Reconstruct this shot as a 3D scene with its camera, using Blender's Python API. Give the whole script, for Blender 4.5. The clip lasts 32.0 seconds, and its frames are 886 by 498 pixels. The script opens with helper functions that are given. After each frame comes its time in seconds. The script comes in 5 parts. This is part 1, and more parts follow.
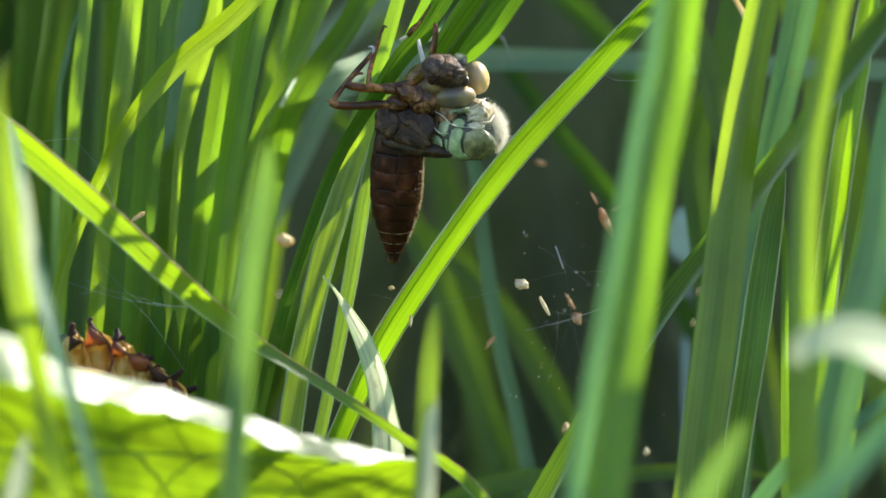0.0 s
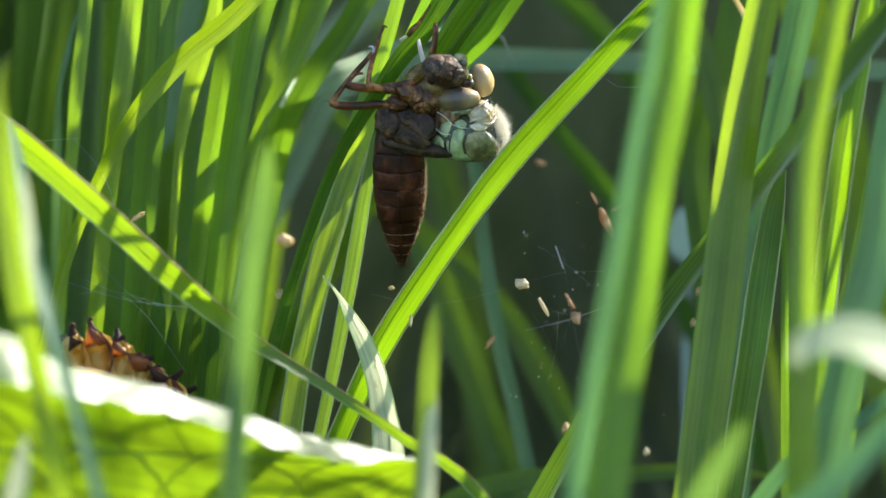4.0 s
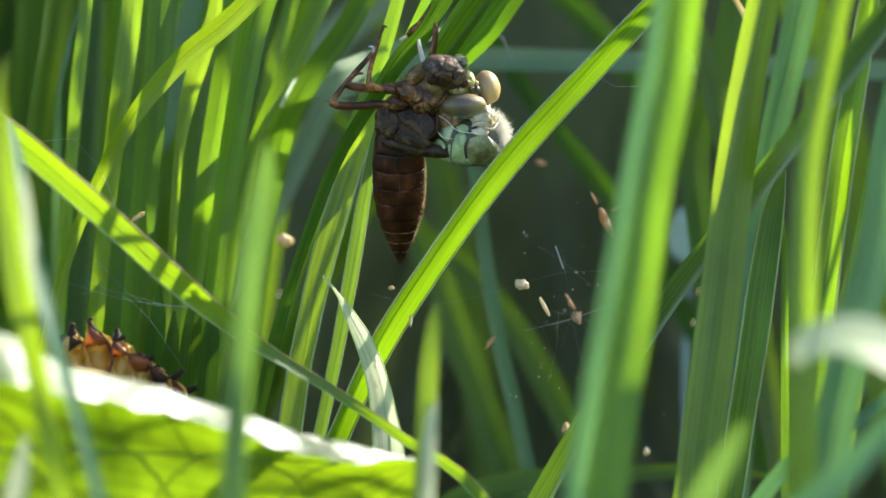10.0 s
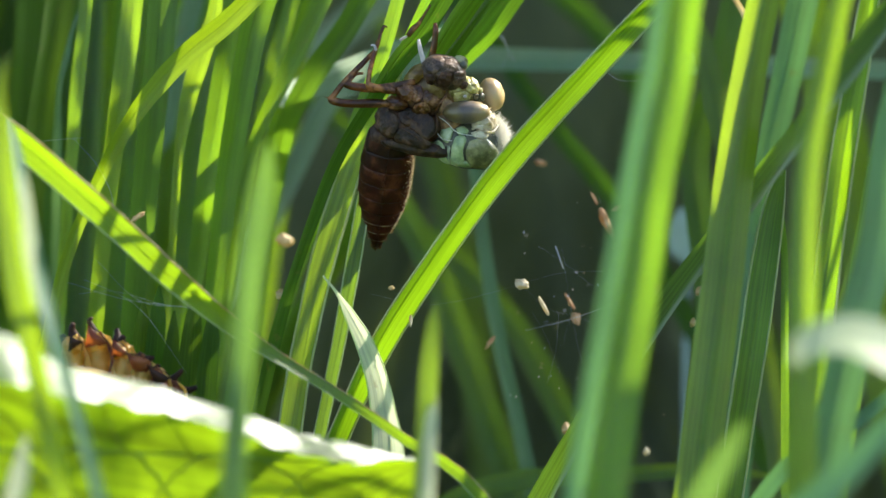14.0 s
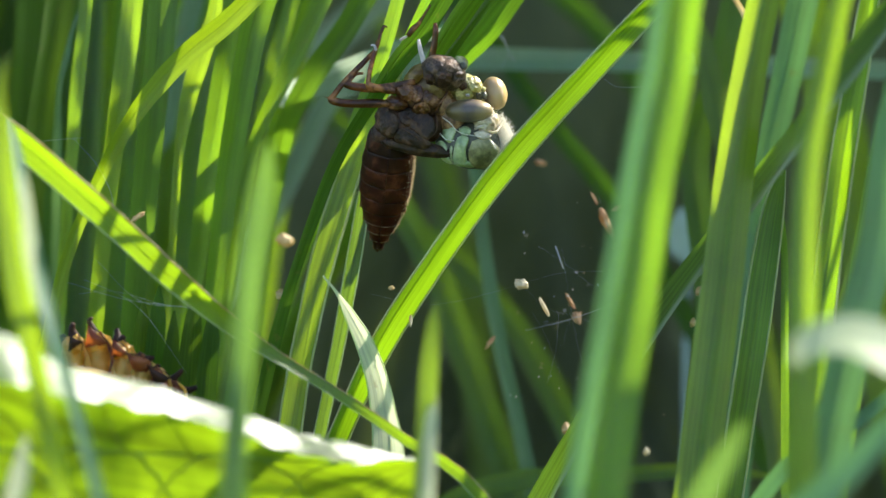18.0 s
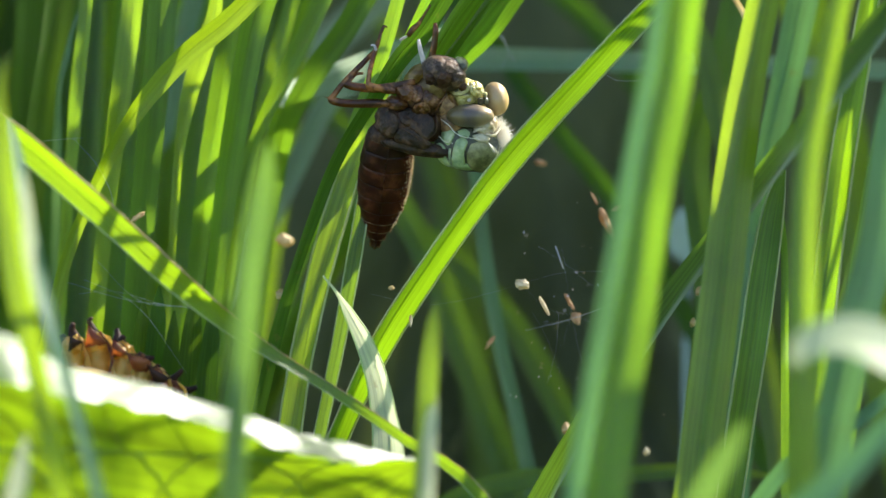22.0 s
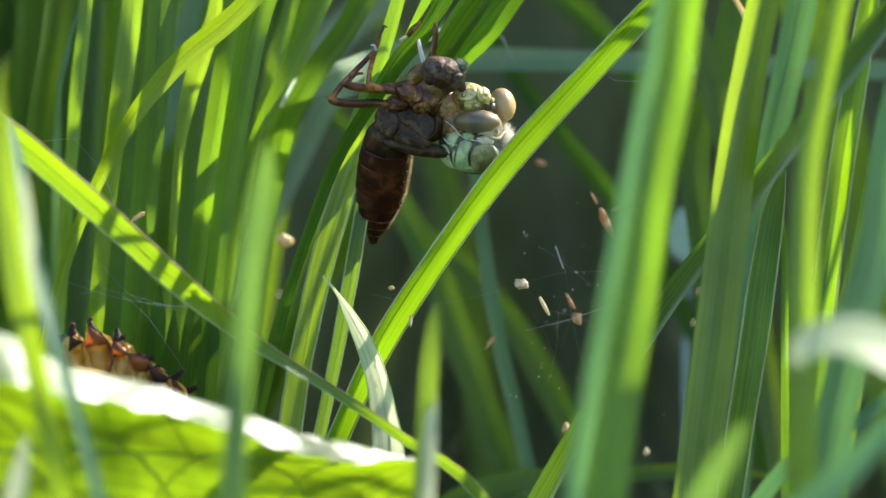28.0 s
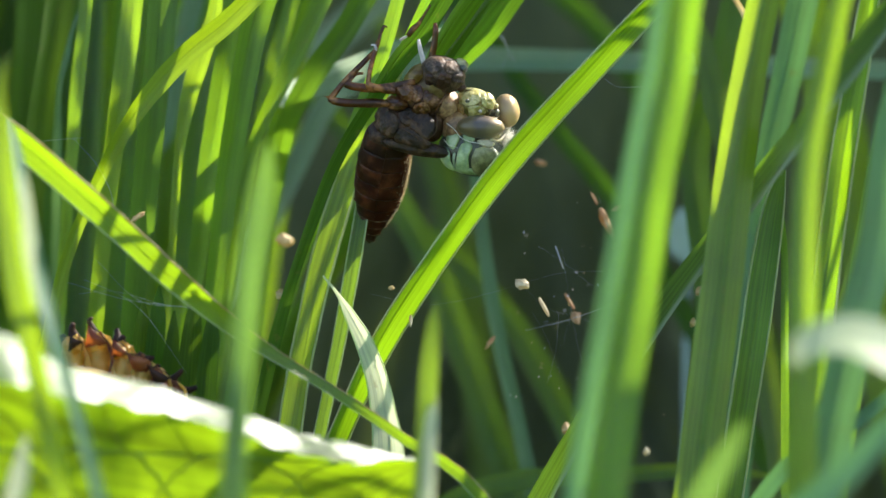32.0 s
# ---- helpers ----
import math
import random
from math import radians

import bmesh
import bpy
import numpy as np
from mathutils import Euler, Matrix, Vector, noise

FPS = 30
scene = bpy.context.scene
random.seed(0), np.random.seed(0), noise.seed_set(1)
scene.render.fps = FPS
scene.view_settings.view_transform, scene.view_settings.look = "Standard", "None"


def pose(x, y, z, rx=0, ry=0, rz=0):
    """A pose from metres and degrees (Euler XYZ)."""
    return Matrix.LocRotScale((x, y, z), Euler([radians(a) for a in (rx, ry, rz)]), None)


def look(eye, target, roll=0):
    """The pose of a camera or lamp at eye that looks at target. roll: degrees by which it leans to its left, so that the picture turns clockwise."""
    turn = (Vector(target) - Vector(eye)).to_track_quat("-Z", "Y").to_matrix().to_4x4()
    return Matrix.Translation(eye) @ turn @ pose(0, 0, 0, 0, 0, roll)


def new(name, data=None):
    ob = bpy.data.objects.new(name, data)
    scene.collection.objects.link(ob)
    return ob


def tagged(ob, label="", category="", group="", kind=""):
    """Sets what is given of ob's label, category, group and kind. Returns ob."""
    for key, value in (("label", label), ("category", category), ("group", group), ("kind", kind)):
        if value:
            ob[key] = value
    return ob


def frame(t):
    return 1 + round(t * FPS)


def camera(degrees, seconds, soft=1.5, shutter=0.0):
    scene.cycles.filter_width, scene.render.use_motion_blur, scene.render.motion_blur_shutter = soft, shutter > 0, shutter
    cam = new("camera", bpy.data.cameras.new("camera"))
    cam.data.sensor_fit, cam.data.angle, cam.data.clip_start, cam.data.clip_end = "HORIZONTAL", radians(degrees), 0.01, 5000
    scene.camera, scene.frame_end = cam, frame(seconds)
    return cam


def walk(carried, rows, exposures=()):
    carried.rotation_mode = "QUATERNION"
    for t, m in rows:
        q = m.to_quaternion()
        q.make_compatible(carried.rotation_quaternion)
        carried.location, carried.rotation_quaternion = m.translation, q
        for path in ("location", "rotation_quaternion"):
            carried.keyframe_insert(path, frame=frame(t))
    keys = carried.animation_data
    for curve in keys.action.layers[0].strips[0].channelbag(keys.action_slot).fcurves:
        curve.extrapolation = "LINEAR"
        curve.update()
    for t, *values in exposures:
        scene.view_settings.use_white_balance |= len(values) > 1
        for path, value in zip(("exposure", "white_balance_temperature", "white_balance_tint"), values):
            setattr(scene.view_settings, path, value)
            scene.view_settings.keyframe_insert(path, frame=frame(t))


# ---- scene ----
# All lengths below are in millimetres unless they say otherwise. The insect hangs about 0.2 m over the ground.
REACH = 640.0
TILT = 9.0
MM = 0.001
HEDGE = 0.132
BASIS = Matrix.Rotation(radians(-TILT), 4, "X")
MIDDLE = Vector((0, 0, 0.2))
EYE = MIDDLE - (BASIS @ Vector((0, REACH * MM, 0)))

cam = camera(math.degrees(2 * math.atan(78.4 / REACH)), 32.0)
cam.data.dof.use_dof = True
cam.data.dof.focus_distance = REACH * MM
cam.data.dof.aperture_fstop = 10.5
STAND = look(EYE, MIDDLE)
walk(cam, [(0.0, STAND), (32.0, STAND)])

# ---- light ----
SUN_TO = Vector((0.62, 0.48, 0.64)).normalized()
scene.view_settings.exposure = 1.51
world = bpy.data.worlds.new("sky")
scene.world = world
world.use_nodes = True
wn = world.node_tree.nodes
sky = wn.new("ShaderNodeTexSky")
sky.sky_type, sky.sun_disc = "NISHITA", False
sky.sun_elevation = math.asin(SUN_TO.z)
sky.sun_rotation = math.atan2(SUN_TO.x, SUN_TO.y)
world.node_tree.links.new(sky.outputs[0], wn["Background"].inputs[0])
wn["Background"].inputs[1].default_value = 0.15
sun_data = bpy.data.lights.new("sun", "SUN")
sun_data.energy, sun_data.angle, sun_data.color = 4.4, radians(0.5), (1.0, 0.945, 0.85)
sun = new("sun", sun_data)
sun.matrix_world = look(SUN_TO * 5, (0, 0, 0))


# ---- materials ----
def material(name):
    mat = bpy.data.materials.new(name)
    mat.use_nodes = True
    return mat, mat.node_tree.nodes, mat.node_tree.links


def node(nodes, kind, **values):
    n = nodes.new("ShaderNode" + kind)
    for key, value in values.items():
        n.inputs[key.replace("_", " ")].default_value = value
    return n


def ramp(nodes, stops):
    n = nodes.new("ShaderNodeValToRGB")
    while len(n.color_ramp.elements) < len(stops):
        n.color_ramp.elements.new(0.5)
    for e, (at, colour) in zip(n.color_ramp.elements, stops):
        e.position, e.color = at, (*colour, 1)
    return n


def leaf_material(name, skin, glow, rough=0.38, through_part=0.55, vein=1.0, spots=0.25, ior=1.45, deep=0.68, sheen=0.8):
    """A green leaf: gloss and skin colour, light passing through, ribs along the blade, paler patches."""
    mat, n, l = material(name)
    p = n["Principled BSDF"]
    p.inputs["Roughness"].default_value = rough
    uv = n.new("ShaderNodeTexCoord")
    sep = n.new("ShaderNodeSeparateXYZ")
    l.new(uv.outputs["UV"], sep.inputs[0])
    stretch = n.new("ShaderNodeMapping")
    stretch.inputs["Scale"].default_value = (26, 0.5, 1)
    l.new(uv.outputs["UV"], stretch.inputs[0])
    ribs = node(n, "TexNoise", Scale=1.0, Detail=3.0, Roughness=0.6)
    l.new(stretch.outputs[0], ribs.inputs[0])
    patch = node(n, "TexNoise", Scale=60.0, Detail=4.0)
    l.new(uv.outputs["Object"], patch.inputs[0])
    info = n.new("ShaderNodeObjectInfo")
    add = n.new("ShaderNodeMath")
    add.operation = "MULTIPLY_ADD"
    add.inputs[1].default_value = 0.7
    l.new(ribs.outputs[0], add.inputs[0])
    scaled = n.new("ShaderNodeMath")
    scaled.operation = "MULTIPLY"
    scaled.inputs[1].default_value = 0.3
    l.new(patch.outputs[0], scaled.inputs[0])
    l.new(scaled.outputs[0], add.inputs[2])
    darker = [c * (1 - spots) for c in skin]
    lighter = [min(1, c * (1 + spots * 1.6)) for c in skin]
    c1 = ramp(n, [(0.4, darker), (0.6, lighter)])
    l.new(add.outputs[0], c1.inputs[0])
    c2 = ramp(n, [(0.38, [c * deep for c in glow]), (0.62, [min(1, c * 1.2) for c in glow])])
    l.new(add.outputs[0], c2.inputs[0])
    hue1, hue2 = n.new("ShaderNodeHueSaturation"), n.new("ShaderNodeHueSaturation")
    shift = n.new("ShaderNodeMapRange")
    shift.inputs["To Min"].default_value, shift.inputs["To Max"].default_value = 0.49, 0.52
    l.new(info.outputs["Random"], shift.inputs["Value"])
    for h, c in ((hue1, c1), (hue2, c2)):
        l.new(shift.outputs[0], h.inputs["Hue"])
        l.new(c.outputs[0], h.inputs["Color"])
    speck = node(n, "TexNoise", Scale=420.0, Detail=2.0)
    l.new(uv.outputs["Object"], speck.inputs[0])
    worn = ramp(n, [(0.68, (0, 0, 0)), (0.74, (0.7, 0.7, 0.7))])
    l.new(speck.outputs[0], worn.inputs[0])
    brown = n.new("ShaderNodeMix")
    brown.data_type = "RGBA"
    l.new(worn.outputs[0], brown.inputs["Factor"])
    l.new(hue1.outputs[0], brown.inputs["A"])
    brown.inputs["B"].default_value = (0.16, 0.1, 0.04, 1)
    l.new(brown.outputs["Result"], p.inputs["Base Color"])
    trans = n.new("ShaderNodeBsdfTranslucent")
    l.new(hue2.outputs[0], trans.inputs[0])
    bump = node(n, "Bump", Strength=0.5 * vein, Distance=0.0003)
    l.new(ribs.outputs[0], bump.inputs["Height"])
    l.new(bump.outputs[0], p.inputs["Normal"])
    mix = n.new("ShaderNodeMixShader")
    mix.inputs[0].default_value = through_part
    l.new(p.outputs[0], mix.inputs[1])
    l.new(trans.outputs[0], mix.inputs[2])
    p.inputs["Specular IOR Level"].default_value = 0.0
    gloss = n.new("ShaderNodeBsdfGlossy")
    gloss.inputs["Roughness"].default_value = rough
    l.new(bump.outputs[0], gloss.inputs["Normal"])
    facing = n.new("ShaderNodeLayerWeight")
    steep = n.new("ShaderNodeMath")
    steep.operation = "POWER"
    steep.inputs[1].default_value = 5.0
    l.new(facing.outputs["Facing"], steep.inputs[0])
    fresnel = n.new("ShaderNodeMath")
    fresnel.operation = "MULTIPLY_ADD"
    fresnel.inputs[1].default_value = sheen
    fresnel.inputs[2].default_value = ((ior - 1) / (ior + 1)) ** 2
    l.new(steep.outputs[0], fresnel.inputs[0])
    top = n.new("ShaderNodeMixShader")
    l.new(fresnel.outputs[0], top.inputs[0])
    l.new(mix.outputs[0], top.inputs[1])
    l.new(gloss.outputs[0], top.inputs[2])
    l.new(top.outputs[0], n["Material Output"].inputs[0])
    return mat


def skin_material(name, stops, rough=0.4, scale=900.0, bump_size=0.00025, glow=None, glow_part=0.25, spec=0.5, strength=0.6, soft=0.0):
    """Mottled skin, shell or soil: two scales of noise through a ramp, with a fine relief."""
    mat, n, l = material(name)
    p = n["Principled BSDF"]
    p.inputs["Roughness"].default_value = rough
    p.inputs["Specular IOR Level"].default_value = spec
    if soft:
        p.inputs["Subsurface Weight"].default_value = soft
        p.inputs["Subsurface Radius"].default_value = (1.0, 0.85, 0.45)
        p.inputs["Subsurface Scale"].default_value = 0.0022
    co = n.new("ShaderNodeTexCoord")
    big = node(n, "TexNoise", Scale=scale * 0.3, Detail=4.0, Roughness=0.62)
    fine = node(n, "TexNoise", Scale=scale * 1.6, Detail=3.0)
    mixed = n.new("ShaderNodeMath")
    mixed.operation = "MULTIPLY_ADD"
    mixed.inputs[1].default_value = 0.3
    for t in (big, fine):
        l.new(co.outputs["Object"], t.inputs[0])
    l.new(fine.outputs[0], mixed.inputs[0])
    less = n.new("ShaderNodeMath")
    less.operation = "MULTIPLY"
    less.inputs[1].default_value = 0.72
    l.new(big.outputs[0], less.inputs[0])
    l.new(less.outputs[0], mixed.inputs[2])
    c = ramp(n, [(0.5 + (at - 0.5) * 0.6, colour) for at, colour in stops])
    l.new(mixed.outputs[0], c.inputs[0])
    l.new(c.outputs[0], p.inputs["Base Color"])
    bump = node(n, "Bump", Strength=strength, Distance=bump_size)
    l.new(mixed.outputs[0], bump.inputs["Height"])
    l.new(bump.outputs[0], p.inputs["Normal"])
    if glow:
        trans = n.new("ShaderNodeBsdfTranslucent")
        trans.inputs[0].default_value = (*glow, 1)
        mix = n.new("ShaderNodeMixShader")
        mix.inputs[0].default_value = glow_part
        l.new(p.outputs[0], mix.inputs[1])
        l.new(trans.outputs[0], mix.inputs[2])
        l.new(mix.outputs[0], n["Material Output"].inputs[0])
    return mat


GRASS = leaf_material("grass", (0.074, 0.145, 0.018), (0.375, 0.6, 0.006), through_part=0.58, sheen=0.4)
GRASS_BLUE = leaf_material("blue_green_grass", (0.085, 0.18, 0.088), (0.23, 0.46, 0.085), rough=0.42, through_part=0.4)
GRASS_MILKY = leaf_material("milky_grass", (0.085, 0.17, 0.045), (0.27, 0.5, 0.04), rough=0.42, through_part=0.5)
# Darker GRASS puts shade into the colour of many blades and covers the meadow.
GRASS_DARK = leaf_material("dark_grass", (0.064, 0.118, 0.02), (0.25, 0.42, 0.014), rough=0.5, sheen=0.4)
# Darkest copy of GRASS: deep shade put into the colour.
GRASS_SHADED = leaf_material("shaded_grass", (0.034, 0.072, 0.012), (0.14, 0.27, 0.01), rough=0.55, ior=1.3)
# Greyed, lifted base colour stands in for haze over the background.
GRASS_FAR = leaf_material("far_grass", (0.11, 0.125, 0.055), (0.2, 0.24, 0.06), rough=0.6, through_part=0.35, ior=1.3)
GRASS_PALE = leaf_material("pale_grass", (0.5, 0.55, 0.32), (0.8, 0.86, 0.5), rough=0.4, through_part=0.45, spots=0.15)
# Pale because sun and sky light on rear blades is put into the colour.
PALE_LIT = leaf_material("pale_lit_grass", (0.13, 0.25, 0.13), (0.6, 0.72, 0.5), rough=0.4, through_part=0.45, spots=0.12)
# The sky's reflection on a far leaf, put into a pale blue colour.
GLINT_LEAF = leaf_material("glint_leaf", (0.42, 0.56, 0.5), (0.3, 0.45, 0.4), rough=0.3, through_part=0.3)
RIB = leaf_material("rib", (0.16, 0.25, 0.06), (0.30, 0.48, 0.03), rough=0.4, through_part=0.4, vein=0.2)
MARGIN = leaf_material("margin", (0.42, 0.5, 0.22), (0.75, 0.82, 0.36), rough=0.35, through_part=0.4, vein=0.1)
BROAD = leaf_material("broad_leaf", (0.06, 0.14, 0.02), (0.34, 0.56, 0.005), rough=0.38, through_part=0.66, vein=1.0, ior=1.6, deep=0.42)
SHELL = skin_material("shell", [(0.32, (0.016, 0.007, 0.003)), (0.47, (0.06, 0.026, 0.01)), (0.58, (0.19, 0.085, 0.03)), (0.7, (0.42, 0.22, 0.09))],
                      rough=0.32, scale=1500, bump_size=0.00035, glow=(0.6, 0.25, 0.06), glow_part=0.38, spec=0.7, strength=1.0)
SHELL_RED = skin_material("abdomen_shell", [(0.34, (0.004, 0.002, 0.0015)), (0.5, (0.02, 0.0078, 0.004)), (0.64, (0.11, 0.034, 0.013))],
                          rough=0.5, scale=700, bump_size=0.0004, glow=(0.48, 0.14, 0.04), glow_part=0.22, spec=0.28, strength=1.0)
SHELL_DARK = skin_material("dark_shell", [(0.34, (0.014, 0.007, 0.004)), (0.5, (0.046, 0.023, 0.011)), (0.68, (0.15, 0.07, 0.028))], rough=0.48, scale=1300, spec=0.35, strength=1.0, bump_size=0.0006,
                           glow=(0.45, 0.17, 0.05), glow_part=0.2)
SHELL_BLACK = skin_material("black_shell", [(0.34, (0.013, 0.008, 0.005)), (0.5, (0.036, 0.021, 0.012)), (0.68, (0.11, 0.055, 0.025))], rough=0.45, scale=1700, spec=0.4, strength=1.0, bump_size=0.0006,
                            glow=(0.4, 0.16, 0.05), glow_part=0.16)
OLIVE_SHELL = skin_material("olive_shell", [(0.34, (0.05, 0.03, 0.01)), (0.5, (0.18, 0.12, 0.042)), (0.66, (0.38, 0.27, 0.1))], rough=0.25, scale=1200, glow=(0.7, 0.5, 0.14), glow_part=0.45, spec=0.6, strength=0.8)
MASK = skin_material("mask", [(0.36, (0.02, 0.015, 0.012)), (0.5, (0.07, 0.05, 0.038)), (0.62, (0.26, 0.16, 0.095))], rough=0.5, scale=1700,
                     glow=(0.4, 0.25, 0.1), glow_part=0.36, strength=1.0, bump_size=0.0005)
LEG = skin_material("leg", [(0.34, (0.012, 0.005, 0.003)), (0.53, (0.05, 0.02, 0.008)), (0.68, (0.42, 0.18, 0.055))], rough=0.22, scale=800,
                    glow=(0.6, 0.3, 0.11), glow_part=0.3)
WHITE_BIT = skin_material("white_skin", [(0.3, (0.5, 0.42, 0.38)), (0.7, (0.8, 0.75, 0.7))], rough=0.25, glow=(0.8, 0.7, 0.65), glow_part=0.4)
def eye_material(name, stops):
    """A soft young eye: colour that changes from side to side, faint mottling, a wet gloss."""
    mat, n, l = material(name)
    p = n["Principled BSDF"]
    p.inputs["Roughness"].default_value = 0.33
    p.inputs["Subsurface Weight"].default_value = 0.45
    p.inputs["Subsurface Radius"].default_value = (1.0, 0.85, 0.45)
    p.inputs["Subsurface Scale"].default_value = 0.002
    co = n.new("ShaderNodeTexCoord")
    sep = n.new("ShaderNodeSeparateXYZ")
    l.new(co.outputs["Generated"], sep.inputs[0])
    mottle = node(n, "TexNoise", Scale=420.0, Detail=4.0)
    l.new(co.outputs["Object"], mottle.inputs[0])
    wob = n.new("ShaderNodeMath")
    wob.operation = "MULTIPLY_ADD"
    wob.inputs[1].default_value = 0.3
    l.new(mottle.outputs[0], wob.inputs[0])
    shift = n.new("ShaderNodeMath")
    shift.operation = "SUBTRACT"
    shift.inputs[1].default_value = 0.15
    l.new(sep.outputs[0], shift.inputs[0])
    l.new(shift.outputs[0], wob.inputs[2])
    c = ramp(n, stops)
    l.new(wob.outputs[0], c.inputs[0])
    l.new(c.outputs[0], p.inputs["Base Color"])
    return mat


# Darker left to paler right: the fall of light put into the colour.
EYE_CREAM = eye_material("cream_eye", [(0.0, (0.17, 0.12, 0.07)), (0.35, (0.34, 0.24, 0.13)), (0.65, (0.49, 0.35, 0.18)), (1.0, (0.58, 0.41, 0.18))])
# Here the change from side to side is pigment.
EYE_GREY = eye_material("grey_eye", [(0.0, (0.11, 0.085, 0.035)), (0.3, (0.16, 0.12, 0.058)), (0.46, (0.1, 0.082, 0.07)), (0.6, (0.14, 0.105, 0.075)), (0.8, (0.31, 0.23, 0.12)), (1.0, (0.36, 0.27, 0.15))])
FACE = skin_material("face", [(0.34, (0.22, 0.19, 0.045)), (0.5, (0.42, 0.37, 0.12)), (0.66, (0.6, 0.52, 0.25))], rough=0.36, scale=1100, soft=0.6)
PALE_GREEN = skin_material("pale_green_skin", [(0.32, (0.22, 0.3, 0.14)), (0.5, (0.36, 0.45, 0.23)), (0.68, (0.54, 0.58, 0.34))], rough=0.3, scale=700, soft=0.35, strength=0.4)
OLIVE = skin_material("olive_skin", [(0.32, (0.09, 0.085, 0.035)), (0.5, (0.21, 0.2, 0.09)), (0.7, (0.38, 0.36, 0.18))], rough=0.38, scale=700, soft=0.35, strength=0.5)
GREY_SKIN = skin_material("grey_skin", [(0.3, (0.035, 0.036, 0.024)), (0.7, (0.1, 0.1, 0.066))], rough=0.38, scale=900, soft=0.3)
BUFF = skin_material("buff_skin", [(0.3, (0.24, 0.18, 0.1)), (0.5, (0.45, 0.38, 0.25)), (0.7, (0.64, 0.56, 0.41))], rough=0.38, scale=900, soft=0.35, strength=0.9)
BUFF_BROWN = skin_material("inner_skin", [(0.34, (0.09, 0.045, 0.018)), (0.5, (0.25, 0.135, 0.055)), (0.66, (0.44, 0.27, 0.12))], rough=0.45, scale=1000, soft=0.4)
TEAL = skin_material("teal_skin", [(0.32, (0.14, 0.17, 0.1)), (0.5, (0.27, 0.32, 0.19)), (0.7, (0.44, 0.47, 0.31))], rough=0.35, scale=800, soft=0.35)
HAIR = skin_material("hair", [(0.3, (0.8, 0.78, 0.7)), (0.7, (0.9, 0.88, 0.8))], rough=0.4, glow=(0.95, 0.93, 0.85), glow_part=0.6)
GOLD_HAIR = skin_material("golden_hair", [(0.3, (0.55, 0.45, 0.28)), (0.7, (0.75, 0.66, 0.46))], rough=0.4, glow=(0.85, 0.72, 0.46), glow_part=0.5)
AMBER = skin_material("amber", [(0.3, (0.46, 0.24, 0.035)), (0.52, (0.72, 0.47, 0.085)), (0.75, (0.85, 0.68, 0.26))], rough=0.3, scale=600, glow=(0.95, 0.66, 0.13), glow_part=0.55, soft=0.3, strength=0.5)
AMBER_SKIN = skin_material("amber_skin", [(0.3, (0.2, 0.1, 0.03)), (0.5, (0.42, 0.26, 0.07)), (0.7, (0.6, 0.45, 0.16))], rough=0.4, scale=700, soft=0.4, strength=0.4)
RUST = skin_material("rust", [(0.3, (0.035, 0.009, 0.004)), (0.5, (0.15, 0.042, 0.012)), (0.7, (0.32, 0.11, 0.034))], rough=0.42, scale=600, glow=(0.5, 0.12, 0.015), glow_part=0.35)
HORN = skin_material("horn", [(0.3, (0.009, 0.004, 0.0025)), (0.7, (0.05, 0.02, 0.009))], rough=0.55, scale=900, spec=0.2)
STRAW = skin_material("straw", [(0.34, (0.34, 0.21, 0.07)), (0.5, (0.55, 0.4, 0.16)), (0.68, (0.72, 0.6, 0.34))], rough=0.5, scale=900, glow=(0.7, 0.5, 0.2), glow_part=0.35)
RUST_STRAW = skin_material("rusty_straw", [(0.34, (0.3, 0.16, 0.075)), (0.5, (0.5, 0.3, 0.15)), (0.68, (0.68, 0.46, 0.27))], rough=0.6, scale=900, glow=(0.66, 0.38, 0.18), glow_part=0.35)
CREAM = skin_material("husk", [(0.3, (0.5, 0.4, 0.24)), (0.6, (0.75, 0.68, 0.5))], rough=0.5, scale=900, glow=(0.8, 0.66, 0.4), glow_part=0.4)
SILK = skin_material("silk", [(0.3, (0.4, 0.42, 0.42)), (0.7, (0.6, 0.62, 0.62))], rough=0.3, glow=(0.5, 0.52, 0.52), glow_part=0.5)
SOIL = skin_material("soil", [(0.3, (0.02, 0.017, 0.01)), (0.55, (0.045, 0.038, 0.022)), (0.8, (0.085, 0.07, 0.042))], rough=0.9, scale=60, bump_size=0.006, strength=1.0)
# Base colour paler and more neutral, again to imitate background haze.
SHRUB = leaf_material("shrub_leaf", (0.09, 0.095, 0.055), (0.12, 0.15, 0.04), rough=0.55, through_part=0.4, vein=0.3, ior=1.3)


# ---- helpers of shape ----
def spot(x, y, d=0.0):
    """A place in metres: x to the right and y down over the field of 156.8 x 88.2 mm that the camera sees at the insect, d behind it."""
    s = (REACH + d) / REACH
    return MIDDLE + BASIS @ (Vector(((x - 78.4) * s, d, (44.1 - y) * s)) * MM)


def mesh_of(name, bm, *mats):
    me = bpy.data.meshes.new(name)
    bm.to_mesh(me)
    bm.free()
    for f in me.polygons:
        f.use_smooth = True
    for m in mats:
        me.materials.append(m)
    return me


def part(name, bm, mat, parent, label=""):
    ob = new(name, mesh_of(name, bm, mat))
    ob.parent = parent
    return tagged(ob, label)


